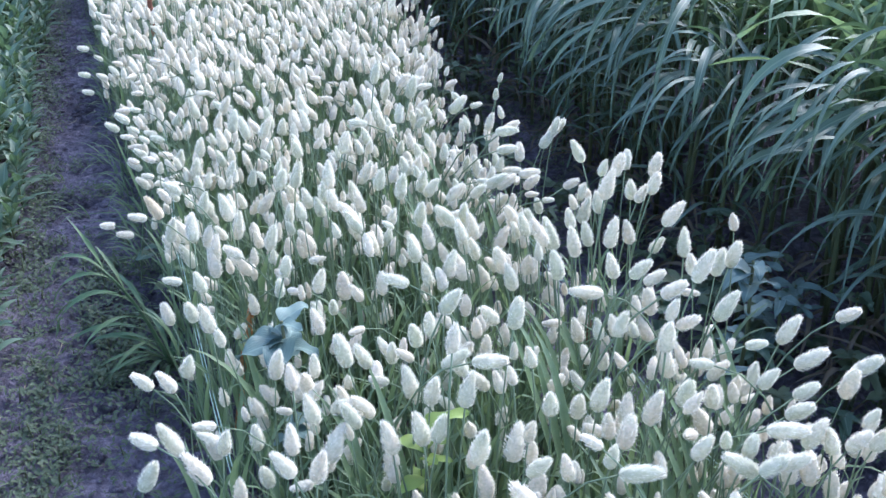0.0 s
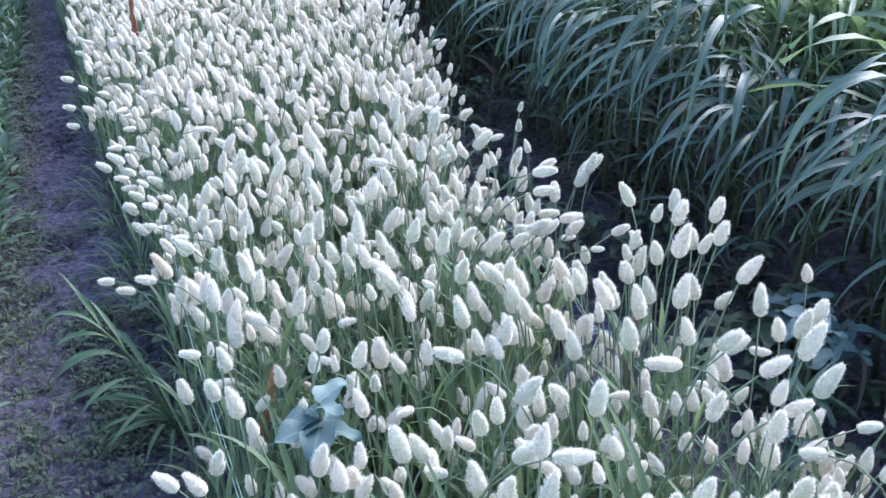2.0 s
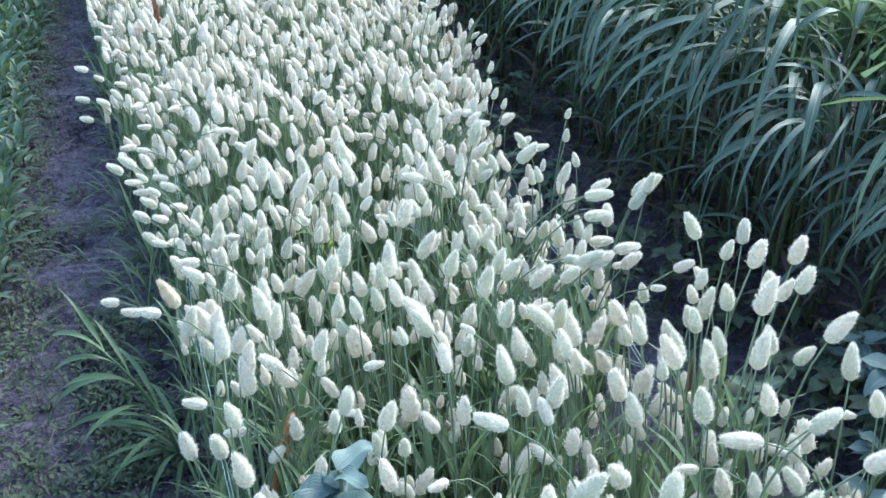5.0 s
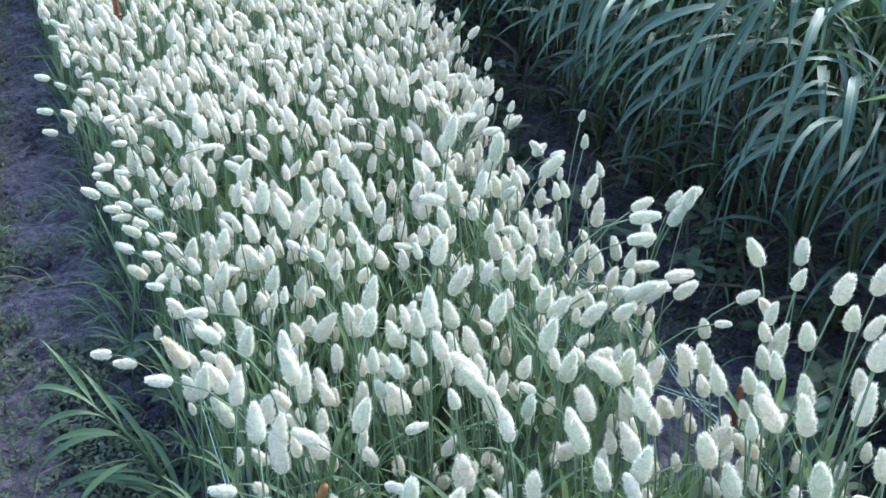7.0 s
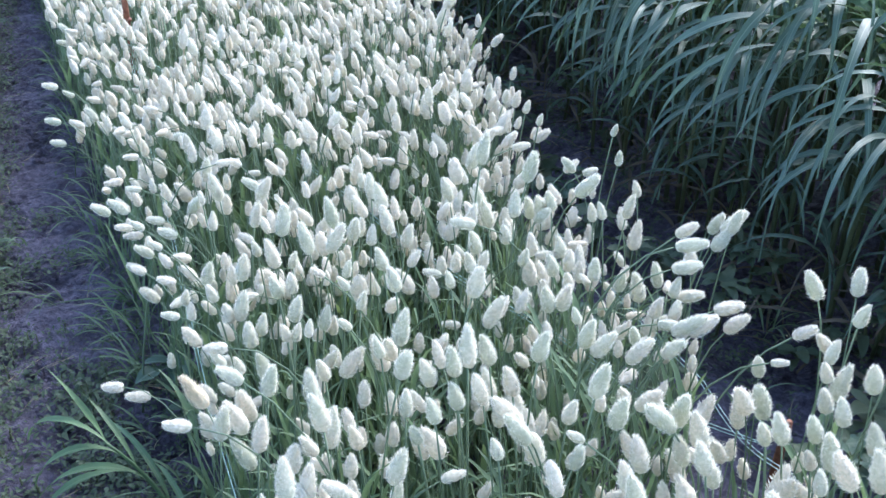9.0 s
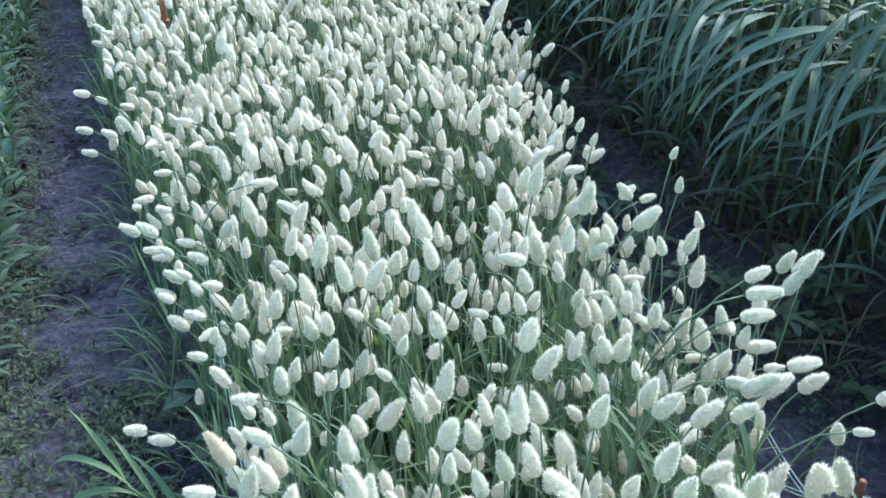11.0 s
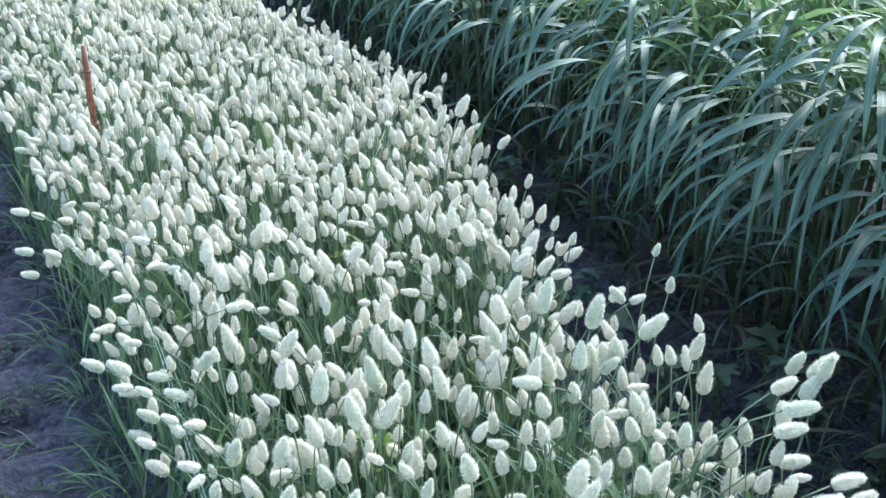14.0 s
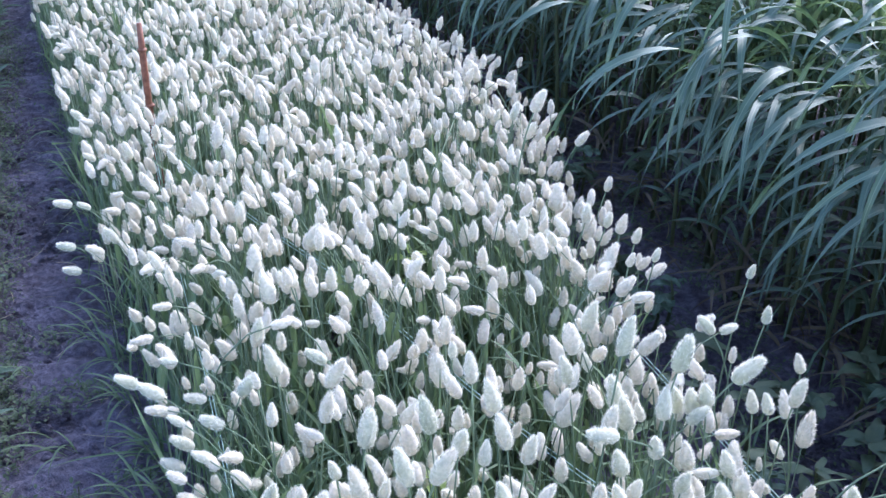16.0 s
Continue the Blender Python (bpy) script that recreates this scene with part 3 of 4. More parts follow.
ROW_M = [
    (0.336, 1.194, 0.439, 3, 40), (-0.292, 0.923, 0.395, -27, 31), (-0.042, 1.016, 0.375, 14, 30), (0.232, 1.121, 0.442, -3, 36),
    (-0.171, 0.947, 0.404, 5, 41), (0.157, 1.078, 0.466, -6, 43), (0.267, 1.125, 0.379, -9, 31), (0.187, 1.078, 0.373, -2, 36),
    (-0.027, 0.981, 0.394, 60, 24), (0.393, 1.156, 0.441, 12, 39), (-0.072, 0.954, 0.411, -20, 34), (0.191, 1.066, 0.431, -75, 43),
    (0.369, 1.14, 0.439, 3, 43), (0.284, 1.098, 0.436, 60, 31), (-0.147, 0.911, 0.41, -5, 31), (-0.091, 0.928, 0.435, -14, 43),
    (0.23, 1.065, 0.387, -8, 29), (-0.011, 0.961, 0.436, -2, 33), (0.325, 1.095, 0.458, -7, 33),
]
ROW_N = [
    (0.004, 0.956, 0.453, -12, 30), (-0.231, 0.839, 0.393, -75, 25), (-0.257, 0.81, 0.4, -27, 43), (-0.015, 0.912, 0.404, -4, 43),
    (0.251, 1.026, 0.487, 36, 33), (0.037, 0.93, 0.422, 65, 36), (-0.278, 0.788, 0.413, -75, 32), (-0.203, 0.813, 0.395, 1, 31),
    (-0.274, 0.781, 0.376, 23, 42), (0.102, 0.939, 0.478, 14, 38), (-0.065, 0.866, 0.403, -37, 35), (-0.114, 0.843, 0.416, -1, 37),
    (0.031, 0.898, 0.516, 26, 35), (0.01, 0.877, 0.418, 1, 38), (-0.074, 0.84, 0.411, -22, 37), (-0.223, 0.775, 0.392, -28, 43),
    (0.118, 0.916, 0.436, -2, 27), (0.351, 1.011, 0.357, 38, 33), (0.075, 0.887, 0.446, 85, 40),
]
ROW_O = [
    (0.218, 0.947, 0.46, 11, 34), (-0.129, 0.798, 0.41, 0, 33), (0.347, 0.996, 0.456, 32, 43), (0.28, 0.966, 0.492, 60, 33),
    (0.048, 0.863, 0.429, 5, 43), (0.096, 0.882, 0.434, -2, 23), (-0.03, 0.806, 0.409, -4, 42), (0.001, 0.819, 0.411, -4, 43),
    (0.303, 0.948, 0.533, 23, 42), (0.501, 1.023, 0.427, 65, 31), (0.267, 0.919, 0.43, -1, 43), (0.267, 0.918, 0.495, 9, 28),
    (0.167, 0.875, 0.401, 1, 35), (-0.097, 0.76, 0.407, 4, 38), (0.02, 0.808, 0.419, 10, 36), (0.034, 0.813, 0.523, 1, 30),
    (-0.128, 0.742, 0.424, -25, 34), (0.412, 0.968, 0.441, 26, 42), (0.135, 0.848, 0.423, -3, 34),
]
ROW_P = [
    (0.285, 0.906, 0.485, 60, 28), (0.37, 0.937, 0.438, -70, 25), (0.258, 0.888, 0.481, -1, 41), (0.186, 0.85, 0.433, 6, 43),
    (0.297, 0.897, 0.438, -70, 27), (0.365, 0.924, 0.41, 2, 26), (0.111, 0.808, 0.417, 8, 27), (0.213, 0.846, 0.416, 10, 37),
    (0.191, 0.824, 0.411, -14, 31), (0.428, 0.924, 0.429, 60, 41), (0.239, 0.837, 0.426, 4, 43), (0.273, 0.843, 0.439, 13, 37),
    (0.06, 0.742, 0.448, 4, 43), (0.3, 0.844, 0.437, -2, 32), (0.364, 0.869, 0.441, 31, 29), (0.489, 0.921, 0.422, 65, 38),
    (0.208, 0.798, 0.424, 15, 39), (0.147, 0.765, 0.404, -3, 29), (0.456, 0.885, 0.424, 14, 43),
]
ROW_Q = [
    (0.117, 0.738, 0.426, 38, 31), (0.402, 0.856, 0.433, 60, 30), (0.188, 0.761, 0.422, 11, 26), (0.386, 0.821, 0.432, 70, 32),
    (0.275, 0.764, 0.431, 23, 32), (0.215, 0.734, 0.421, 80, 43), (0.296, 0.764, 0.441, -3, 23), (0.321, 0.761, 0.434, 17, 30),
    (0.359, 0.771, 0.444, 75, 41), (0.45, 0.808, 0.434, 8, 29), (0.386, 0.779, 0.438, 30, 36), (0.305, 0.744, 0.425, -65, 43),
    (0.464, 0.805, 0.412, 28, 32), (0.402, 0.776, 0.431, -1, 31), (0.432, 0.783, 0.426, 39, 31), (0.335, 0.729, 0.437, 60, 32),
    (0.357, 0.734, 0.437, 70, 30),
]
ROWS = ROW_A + ROW_B + ROW_C + ROW_D + ROW_E + ROW_F + ROW_G + ROW_H + ROW_I + ROW_J + ROW_K + ROW_L + ROW_M + ROW_N + ROW_O + ROW_P + ROW_Q


def kind_for(lean, mm):
    """The kind whose head leans and measures most like that."""
    return min(range(len(TAILS)), key=lambda i: abs(TAILS[i].tilt - abs(lean)) + 0.35 * abs(TAILS[i].length * 1000 - mm))


def heading(x, y, lean):
    """Leaning heads point to one side of the bed, always away from its middle near an edge; upright ones anywhere."""
    wander = noise.noise(Vector((x * 37.0, y * 37.0, 4.0)))
    u, v = uv_of(x, y)
    away = lean > 0
    if abs(lean) > 40 and v < bed_left(u) + 0.2:
        away = False
    elif abs(lean) > 40 and v > bed_right(u) - 0.15:
        away = True
    return (0.0 if away else math.pi) + (0.7 if abs(lean) > 15 else 3.0) * wander


MARKS = [(x, y, z, radians(a), k, False, 0) for x, y, z, a, k in OVER_PATH + FAR_EDGE]
MARKS += [(x, y, z, heading(x, y, lean), kind_for(lean, mm), False, mm) for x, y, z, lean, mm in ROWS]
MARKS += [(x, y, z, radians(a), k, True, 41) for x, y, z, a, k in RIPE]


rng = np.random.default_rng(7)
spots, cells = [], {}
for x, y, z, *_ in MARKS:
    cells.setdefault((int(x // 0.03), int(y // 0.03)), []).append((x, y, z))


def free(x, y, gap):
    i, j = int(x // 0.03), int(y // 0.03)
    for a in (-1, 0, 1):
        for b in (-1, 0, 1):
            for px, py, _ in cells.get((i + a, j + b), ()):
                if (px - x) ** 2 + (py - y) ** 2 < gap * gap:
                    return False
    return True


tries = 0
while tries < 27000:
    tries += 1
    u, v = rng.uniform(-0.9, 5.6), rng.uniform(0.10, 1.55)
    lo, hi = bed_left(u), bed_right(u)
    edge = min(v - lo, hi - v)
    if edge < rng.uniform(-0.06, 0.02):
        continue
    counted = 0.65 < u < 1.95
    if counted and rng.random() < (0.66 if u < 1.7 else 0.35):
        continue
    patchy = noise.noise(Vector((u * 5.0, v * 5.0, 1.7)))
    if rng.random() < 0.10 - 0.8 * patchy:
        continue
    p = at(u, v)
    if not free(p.x, p.y, 0.0172):
        continue
    z = 0.375 + 0.03 * noise.noise(Vector((u * 4, v * 4, 9.0))) + rng.normal(0, 0.032) - 0.05 * max(0.0, 1 - edge / 0.10)
    z = min(0.46, max(0.24, z)) - (0.035 if counted else 0.0)
    cells.setdefault((int(p.x // 0.03), int(p.y // 0.03)), []).append((p.x, p.y, z))
    out = math.atan2(ACROSS.y, ACROSS.x) + (math.pi if v < 0.5 * (lo + hi) else 0.0)
    if edge < 0.07:
        kind = rng.choice(LEANING + LYING + (4, 2, 1)) if rng.random() < 0.5 else rng.choice(UPRIGHT)
        az = out + rng.normal(0, 0.7)
    else:
        r = rng.random()
        kind = rng.choice(UPRIGHT) if r < 0.62 else rng.choice(LEANING) if r < 0.91 else rng.choice(LYING)
        az = rng.uniform(0, 6.283) if rng.random() < 0.6 else math.pi - 0.4 + rng.normal(0, 0.6)
    spots.append((u, p.x, p.y, z, az, int(kind)))

# a lower tier of small heads between the stems
for _ in range(2600):
    u, v = rng.uniform(0.2, 4.6), rng.uniform(0.15, 1.4)
    if not bed_left(u) < v < bed_right(u) + 0.03 or rng.random() < 0.45:
        continue
    p = at(u, v)
    spots.append((u, p.x, p.y, rng.uniform(0.21, 0.31), rng.uniform(0, 6.283), int(rng.choice((7, 2, 0, 4, 1)))))

NEAR = sorted((s for s in spots if 0.85 < s[0] < 1.9), key=lambda s: s[0])[:40]
near_keys = set(NEAR)
FAR = [s for s in spots if s not in near_keys]


def build_tails():
    for row in MARKS:
        set_tail(*row)
    for _, x, y, z, az, kind in NEAR:
        set_tail(x, y, z, az, kind)
    heads, stems, leaves = [], [], []
    for u, x, y, z, az, kind in FAR:
        k = TAILS[kind]
        m = tail_pose(x, y, z, az, kind)
        off = u > 2.4 or u < 0.5
        heads.append(moved(k.far_head if off else k.light_head, m @ head_size(x, y, kind, m.to_scale().x)))
        stems.append(moved(k.far_stem if off else k.stem, m))
        leaves += [moved(b, m) for b in k.leaves]
    patch = thing("bunny_tail_patch", "dense bed of bunny tail grass with cream seed heads", "grass", kind="stuff")
    tagged(part("seed_heads", mesh_of("seed_heads", joined(heads), SEED), patch), "fluffy cream seed heads", kind="stuff")
    tagged(part("stems", mesh_of("stems", joined(stems), STEM), patch), kind="stuff")
    tagged(part("leaves", mesh_of("leaves", joined(leaves), GRASS), patch), kind="stuff")


def build_undergrowth():
    r = np.random.default_rng(21)
    kinds = [blade(r.uniform(0.18, 0.34), r.uniform(0.007, 0.014), r.uniform(74, 90), r.uniform(-60, 80), 6, 0.2, r.uniform(-0.7, 0.7), bend=2.4) for _ in range(24)]
    kinds += [blade(r.uniform(0.16, 0.27), r.uniform(0.014, 0.020), r.uniform(68, 88), r.uniform(-60, 20), 7, 0.25, r.uniform(-0.6, 0.6), bend=1.5, ripple=0.15) for _ in range(8)]
    straw = [blade(r.uniform(0.1, 0.22), 0.003, r.uniform(40, 80), r.uniform(-40, 40), 5, 0.1, r.uniform(-0.8, 0.8)) for _ in range(8)]
    green, dead = [], []
    for _ in range(19000):
        u, v = r.uniform(-0.9, 5.5), r.uniform(0.1, 1.55)
        if not bed_left(u) - 0.02 < v < bed_right(u) + 0.04:
            continue
        m = Matrix.Translation(at(u, v, -0.004)) @ Matrix.Rotation(r.uniform(0, 6.28), 4, "Z") @ Matrix.Scale(r.uniform(0.7, 1.15) * (0.55 if min(v - bed_left(u), bed_right(u) - v) < 0.10 else 1.0), 4)
        if r.random() < 0.07:
            dead.append(moved(straw[r.integers(8)], m))
        else:
            green.append(moved(kinds[r.integers(32)], m))
    ob = new("bed_grass", mesh_of("bed_grass", joined(green), GRASS))
    tagged(ob, "grey green grass blades under the seed heads", "grass", kind="stuff")
    ob = new("dead_stalks", mesh_of("dead_stalks", joined(dead), DRY))
    tagged(ob, "dry straw stalks among the green grass", "straw", kind="stuff")


build_tails()
build_undergrowth()

# ---- tall grass beside the bed ----
LABEL_MILLET = "tall leafy forage grass with long arching blue green blades"


class Millet:
    def __init__(self, seed, high, count, biased):
        r = np.random.default_rng(seed)
        lean = r.normal(0, 0.05, 2)
        pts = [(lean[0] * s * s * high, lean[1] * s * s * high, high * s) for s in np.linspace(0, 1, 6)]
        self.stalk = tube(pts, [0.0058 - 0.002 * i / 5 for i in range(6)], 6)
        self.leaves = []
        for k in range(count):
            s = (0.62 if biased else 0.66) + (0.36 if biased else 0.32) * (k + r.uniform(-0.3, 0.3)) / (count - 1)
            s = min(0.98, max(0.2, s))
            az = math.pi + r.normal(0, 0.55) if biased and r.random() < 0.88 else r.uniform(0, 6.28)
            ln = r.uniform(0.25, 0.46) * (0.80 + 0.20 * math.sin(math.pi * s))
            b = blade(ln, r.uniform(0.009, 0.021), r.uniform(54, 84), r.uniform(-112, -76) if biased else r.uniform(-90, -20), 13 if biased else 8, 0.2, r.uniform(-0.8, 0.8), bend=r.uniform(0.65, 1.0) if biased else r.uniform(0.75, 1.15), ripple=r.uniform(0.05, 0.3), twist=r.uniform(-0.9, 0.9))
            root = (lean[0] * s * s * high, lean[1] * s * s * high, s * high)
            self.leaves.append(moved(b, Matrix.Translation(root) @ Matrix.Rotation(az, 4, "Z")))


    def lower(self, seed, high):
        """Three older blades that hang low on the stalk."""
        r = np.random.default_rng(seed)
        for k in range(3):
            s = r.uniform(0.18, 0.55)
            b = blade(r.uniform(0.18, 0.34), r.uniform(0.009, 0.018), r.uniform(55, 82), r.uniform(-100, -60), 11, 0.2, r.uniform(-0.5, 0.5), bend=r.uniform(0.8, 1.3), ripple=0.2, twist=r.uniform(-0.9, 0.9))
            self.leaves.append(moved(b, Matrix.Translation((0, 0, s * high)) @ Matrix.Rotation(r.uniform(0, 6.28), 4, "Z")))
        return self

    def young(self, seed, high):
        """Seven upright young blades at the top of the stalk."""
        r = np.random.default_rng(seed)
        self.tops = []
        for k in range(7):
            b = blade(r.uniform(0.12, 0.26), r.uniform(0.014, 0.026), r.uniform(66, 88), r.uniform(-30, 70), 6, 0.3, r.uniform(-0.4, 0.4), bend=1.5)
            root = self.leaves[-1][0][1]
            self.tops.append(moved(b, Matrix.Translation((root[0] * 0.9, root[1] * 0.9, high * 0.9)) @ Matrix.Rotation(r.uniform(0, 6.28), 4, "Z")))
        return self


EDGE_MILLET = [Millet(100 + i, h * 1.15, n, True).lower(120 + i, h) for i, (h, n) in enumerate([(0.43, 8), (0.47, 9), (0.40, 8), (0.49, 9), (0.45, 9), (0.41, 8), (0.48, 9), (0.38, 8)])]
DEEP_MILLET = [Millet(140 + i, h, n, False).young(160 + i, h) for i, (h, n) in enumerate([(0.47, 10), (0.52, 11), (0.45, 10), (0.54, 11), (0.50, 10), (0.46, 10)])]


def build_millet():
    r = np.random.default_rng(5)
    protos = {}
    stalks, leaves, inner, tops = [], [], [], []
    near = 0
    turn0 = math.atan2(ACROSS.y, ACROSS.x)
    for row in range(12):
        for step in range(98):
            u = -0.6 + step * 0.068 + r.uniform(-0.03, 0.03)
            v = 1.345 + 0.075 * max(0.0, u - 2.1) + row * 0.10 + r.uniform(-0.045, 0.045)
            edge = row < 2
            stock = EDGE_MILLET if edge else DEEP_MILLET
            i = int(r.integers(len(stock)))
            k = stock[i]
            az = turn0 + (r.normal(0, 0.25) if edge else r.uniform(0, 6.28))
            clump = noise.noise(Vector((u * 4.6, row * 0.3, 2.5)))
            if edge and clump < -0.18 and r.random() < 0.55:
                continue
            size = r.uniform(0.90, 1.10) + (0.14 * clump if edge else 0.0)
            m = Matrix.Translation(at(u, v, -0.006)) @ Matrix.Rotation(az, 4, "Z") @ Matrix.Scale(size, 4)
            if row < 2 and 1.0 < u < 3.4 and near < 75:
                near += 1
                if i not in protos:
                    ob = thing("forage_grass_plant", LABEL_MILLET, "grass", "tall grass along the bed", m=m)
                    part("stalk", mesh_of("stalk", k.stalk, STALK), ob)
                    for b in k.leaves:
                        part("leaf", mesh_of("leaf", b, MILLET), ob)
                    protos[i] = ob
                else:
                    copy_thing(protos[i], Matrix.Identity(4)).matrix_basis = m
                continue
            stalks.append(moved(k.stalk, m))
            if row > 1 and r.random() < 0.95:
                tops += [moved(b, m) for b in k.tops]
            # rows behind the edge take the lighter leaf colour, painted as lit
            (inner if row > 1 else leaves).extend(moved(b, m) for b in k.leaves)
    field = thing("forage_grass_field", "dense stand of tall blue green forage grass", "grass", kind="stuff")
    tagged(part("stalks", mesh_of("stalks", joined(stalks), STALK), field), kind="stuff")
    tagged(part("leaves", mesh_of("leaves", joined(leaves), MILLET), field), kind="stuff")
    tagged(part("inner_leaves", mesh_of("inner_leaves", joined(inner), LIT_MILLET), field), "green blades inside the stand, coloured lighter as if lit", kind="stuff")
    tagged(part("young_leaves", mesh_of("young_leaves", joined(tops), YOUNG), field), "bright green upright young leaves", kind="stuff")


build_millet()


def build_withered():
    """Brown withered leaves that hang and lie about the feet of the tall grass."""
    r = np.random.default_rng(15)
    bits = []
    for _ in range(420):
        u = r.uniform(0.6, 4.6)
        v = 1.33 + 0.075 * max(0.0, u - 2.1) + r.normal(0, 0.07)
        b = blade(r.uniform(0.10, 0.24), r.uniform(0.005, 0.012), r.uniform(5, 60), r.uniform(-80, -20), 7, 0.15, r.uniform(-0.8, 0.8), twist=r.uniform(-1.5, 1.5))
        bits.append(moved(b, Matrix.Translation(at(u, v, r.uniform(-0.02, 0.10))) @ Matrix.Rotation(r.uniform(0, 6.28), 4, "Z")))
    tagged(new("withered_leaves", mesh_of("withered_leaves", joined(bits), STRAW)), "brown withered leaves at the foot of the tall grass", "straw", kind="stuff")


build_withered()

# ---- leafy crop on the other side of the path ----
def path_left(u):
    return -0.09 + 0.085 * (u - 1.9)


def build_crop():
    r = np.random.default_rng(31)
    kinds = []
    for i in range(8):
        leaves = []
        n = int(r.integers(9, 13))
        for k in range(n):
            s = k / n
            b = blade(r.uniform(0.065, 0.105) * (1.1 - 0.4 * s), r.uniform(0.018, 0.028), 25 + 55 * s + r.uniform(-8, 8), -25 + 60 * s + r.uniform(-15, 15), 6, 0.22, r.uniform(-0.3, 0.3), "lance")
            leaves.append(moved(b, Matrix.Translation((0, 0, 0.02 + 0.10 * s)) @ Matrix.Rotation(k * 2.4 + r.uniform(-0.3, 0.3), 4, "Z")))
        kinds.append((tube([(0, 0, 0), (0.003, 0, 0.06), (0, 0.002, 0.125)], [0.003, 0.0026, 0.0015]), leaves))
    protos, rest, reststem, near = {}, [], [], 0
    for a in range(140):
        for b in range(9):
            u = 0.2 + a * 0.044 + r.uniform(-0.02, 0.02)
            v = path_left(u) - 0.05 - b * 0.065 + r.uniform(-0.025, 0.025)
            if b == 0 and r.random() < 0.25 or b < 3 and u < 1.85 and r.random() < 0.85:
                continue
            i = int(r.integers(8))
            m = Matrix.Translation(at(u, v, -0.006)) @ Matrix.Rotation(r.uniform(0, 6.28), 4, "Z") @ Matrix.Scale(r.uniform(0.75, 1.2) * (0.75 if b == 0 else 1.0), 4)
            stem, leaves = kinds[i]
            if b < 3 and 1.7 < u < 4.0 and near < 110:
                near += 1
                if i not in protos:
                    ob = thing("leafy_crop_plant", "low crop plant with narrow blue green leaves", "plant", "crop row beside the path", m=m)
                    part("stem", mesh_of("stem", stem, STALK), ob)
                    for q in leaves:
                        part("leaf", mesh_of("leaf", q, WEED), ob)
                    protos[i] = ob
                else:
                    copy_thing(protos[i], Matrix.Identity(4)).matrix_basis = m
                continue
            rest += [moved(q, m) for q in leaves]
            reststem.append(moved(stem, m))
    field = thing("leafy_crop_field", "rows of low blue green leafy crop plants", "plant", kind="stuff")
    tagged(part("stems", mesh_of("stems", joined(reststem), STALK), field), kind="stuff")
    tagged(part("leaves", mesh_of("leaves", joined(rest), WEED), field), kind="stuff")


build_crop()
# ---- grass tufts and weeds ----
def build_tuft(name, label, u, v, blades, material, seed, category="grass", z=-0.006, size=1.0, wide=1.0):
    """blades: heading, length, width, rise, fall in degrees and metres; one part each."""
    r = np.random.default_rng(seed)
    ob = thing(name, label, category, m=Matrix.Translation(at(u, v, z)))
    for az, ln, w, rise, fall in blades:
        b = blade(ln * size, w * wide, rise, fall, 11, 0.25, r.uniform(-0.25, 0.25), bend=1.3, ripple=0.05)
        off = Matrix.Translation((r.uniform(-0.012, 0.012), r.uniform(-0.012, 0.012), 0))
        part("blade", mesh_of("blade", moved(b, off @ Matrix.Rotation(radians(az), 4, "Z")), material), ob)
    return ob


def build_shoot():
    """A leaning grass shoot: a culm with blades to both sides that bend over and hang."""
    r = np.random.default_rng(51)
    a, b, c = Vector((-0.497, 1.555, -0.01)), Vector((-0.530, 1.540, 0.14)), Vector((-0.582, 1.520, 0.215))
    ob = thing("grass_shoot", "leaning shoot of broad green grass beside the path", "grass")
    pts = [a * (1 - q) ** 2 + b * 2 * q * (1 - q) + c * q * q for q in np.linspace(0, 1, 9)]
    part("culm", mesh_of("culm", tube(pts, [0.0046 - 0.0032 * i / 8 for i in range(9)], 6), TUFT), ob)
    # place along the culm, heading, length, width, rise, fall
    for q, az, ln, w, rise, fall in ((0.98, 152, 0.12, 0.011, 62, 48), (0.92, 160, 0.17, 0.012, 40, -75), (0.80, 186, 0.15, 0.014, 45, -88), (0.70, 140, 0.13, 0.011, 55, 10),
                                     (0.62, 205, 0.17, 0.015, 42, -85), (0.52, 172, 0.20, 0.015, 50, -70), (0.42, 225, 0.18, 0.014, 40, -70), (0.34, 130, 0.20, 0.012, 62, -30),
                                     (0.28, 190, 0.20, 0.014, 40, -60), (0.20, 250, 0.16, 0.012, 45, -50), (0.15, 165, 0.17, 0.012, 36, -45), (0.10, 300, 0.14, 0.011, 60, -40),
                                     (0.06, 210, 0.15, 0.010, 30, -30), (0.05, 20, 0.15, 0.010, 70, -30), (0.03, 150, 0.16, 0.010, 28, -30), (0.02, 90, 0.14, 0.010, 66, -30),
                                     (0.04, 175, 0.22, 0.014, 58, -60), (0.03, 198, 0.20, 0.013, 62, -70), (0.02, 235, 0.19, 0.013, 64, -60), (0.03, 262, 0.17, 0.013, 60, -60),
                                     (0.02, 120, 0.21, 0.012, 70, -40), (0.02, 320, 0.17, 0.012, 68, -50), (0.01, 280, 0.15, 0.011, 50, -50), (0.01, 60, 0.16, 0.010, 74, -40)):
        p = a * (1 - q) ** 2 + b * 2 * q * (1 - q) + c * q * q
        leaf = blade(ln, w * 0.8, rise, fall, 12, 0.25, r.uniform(-0.3, 0.3), bend=r.uniform(0.7, 1.1), ripple=0.15, twist=r.uniform(-0.6, 0.6))
        part("blade", mesh_of("blade", moved(leaf, Matrix.Translation(p) @ Matrix.Rotation(radians(az), 4, "Z")), TUFT), ob)


build_shoot()

r_tuft = np.random.default_rng(52)


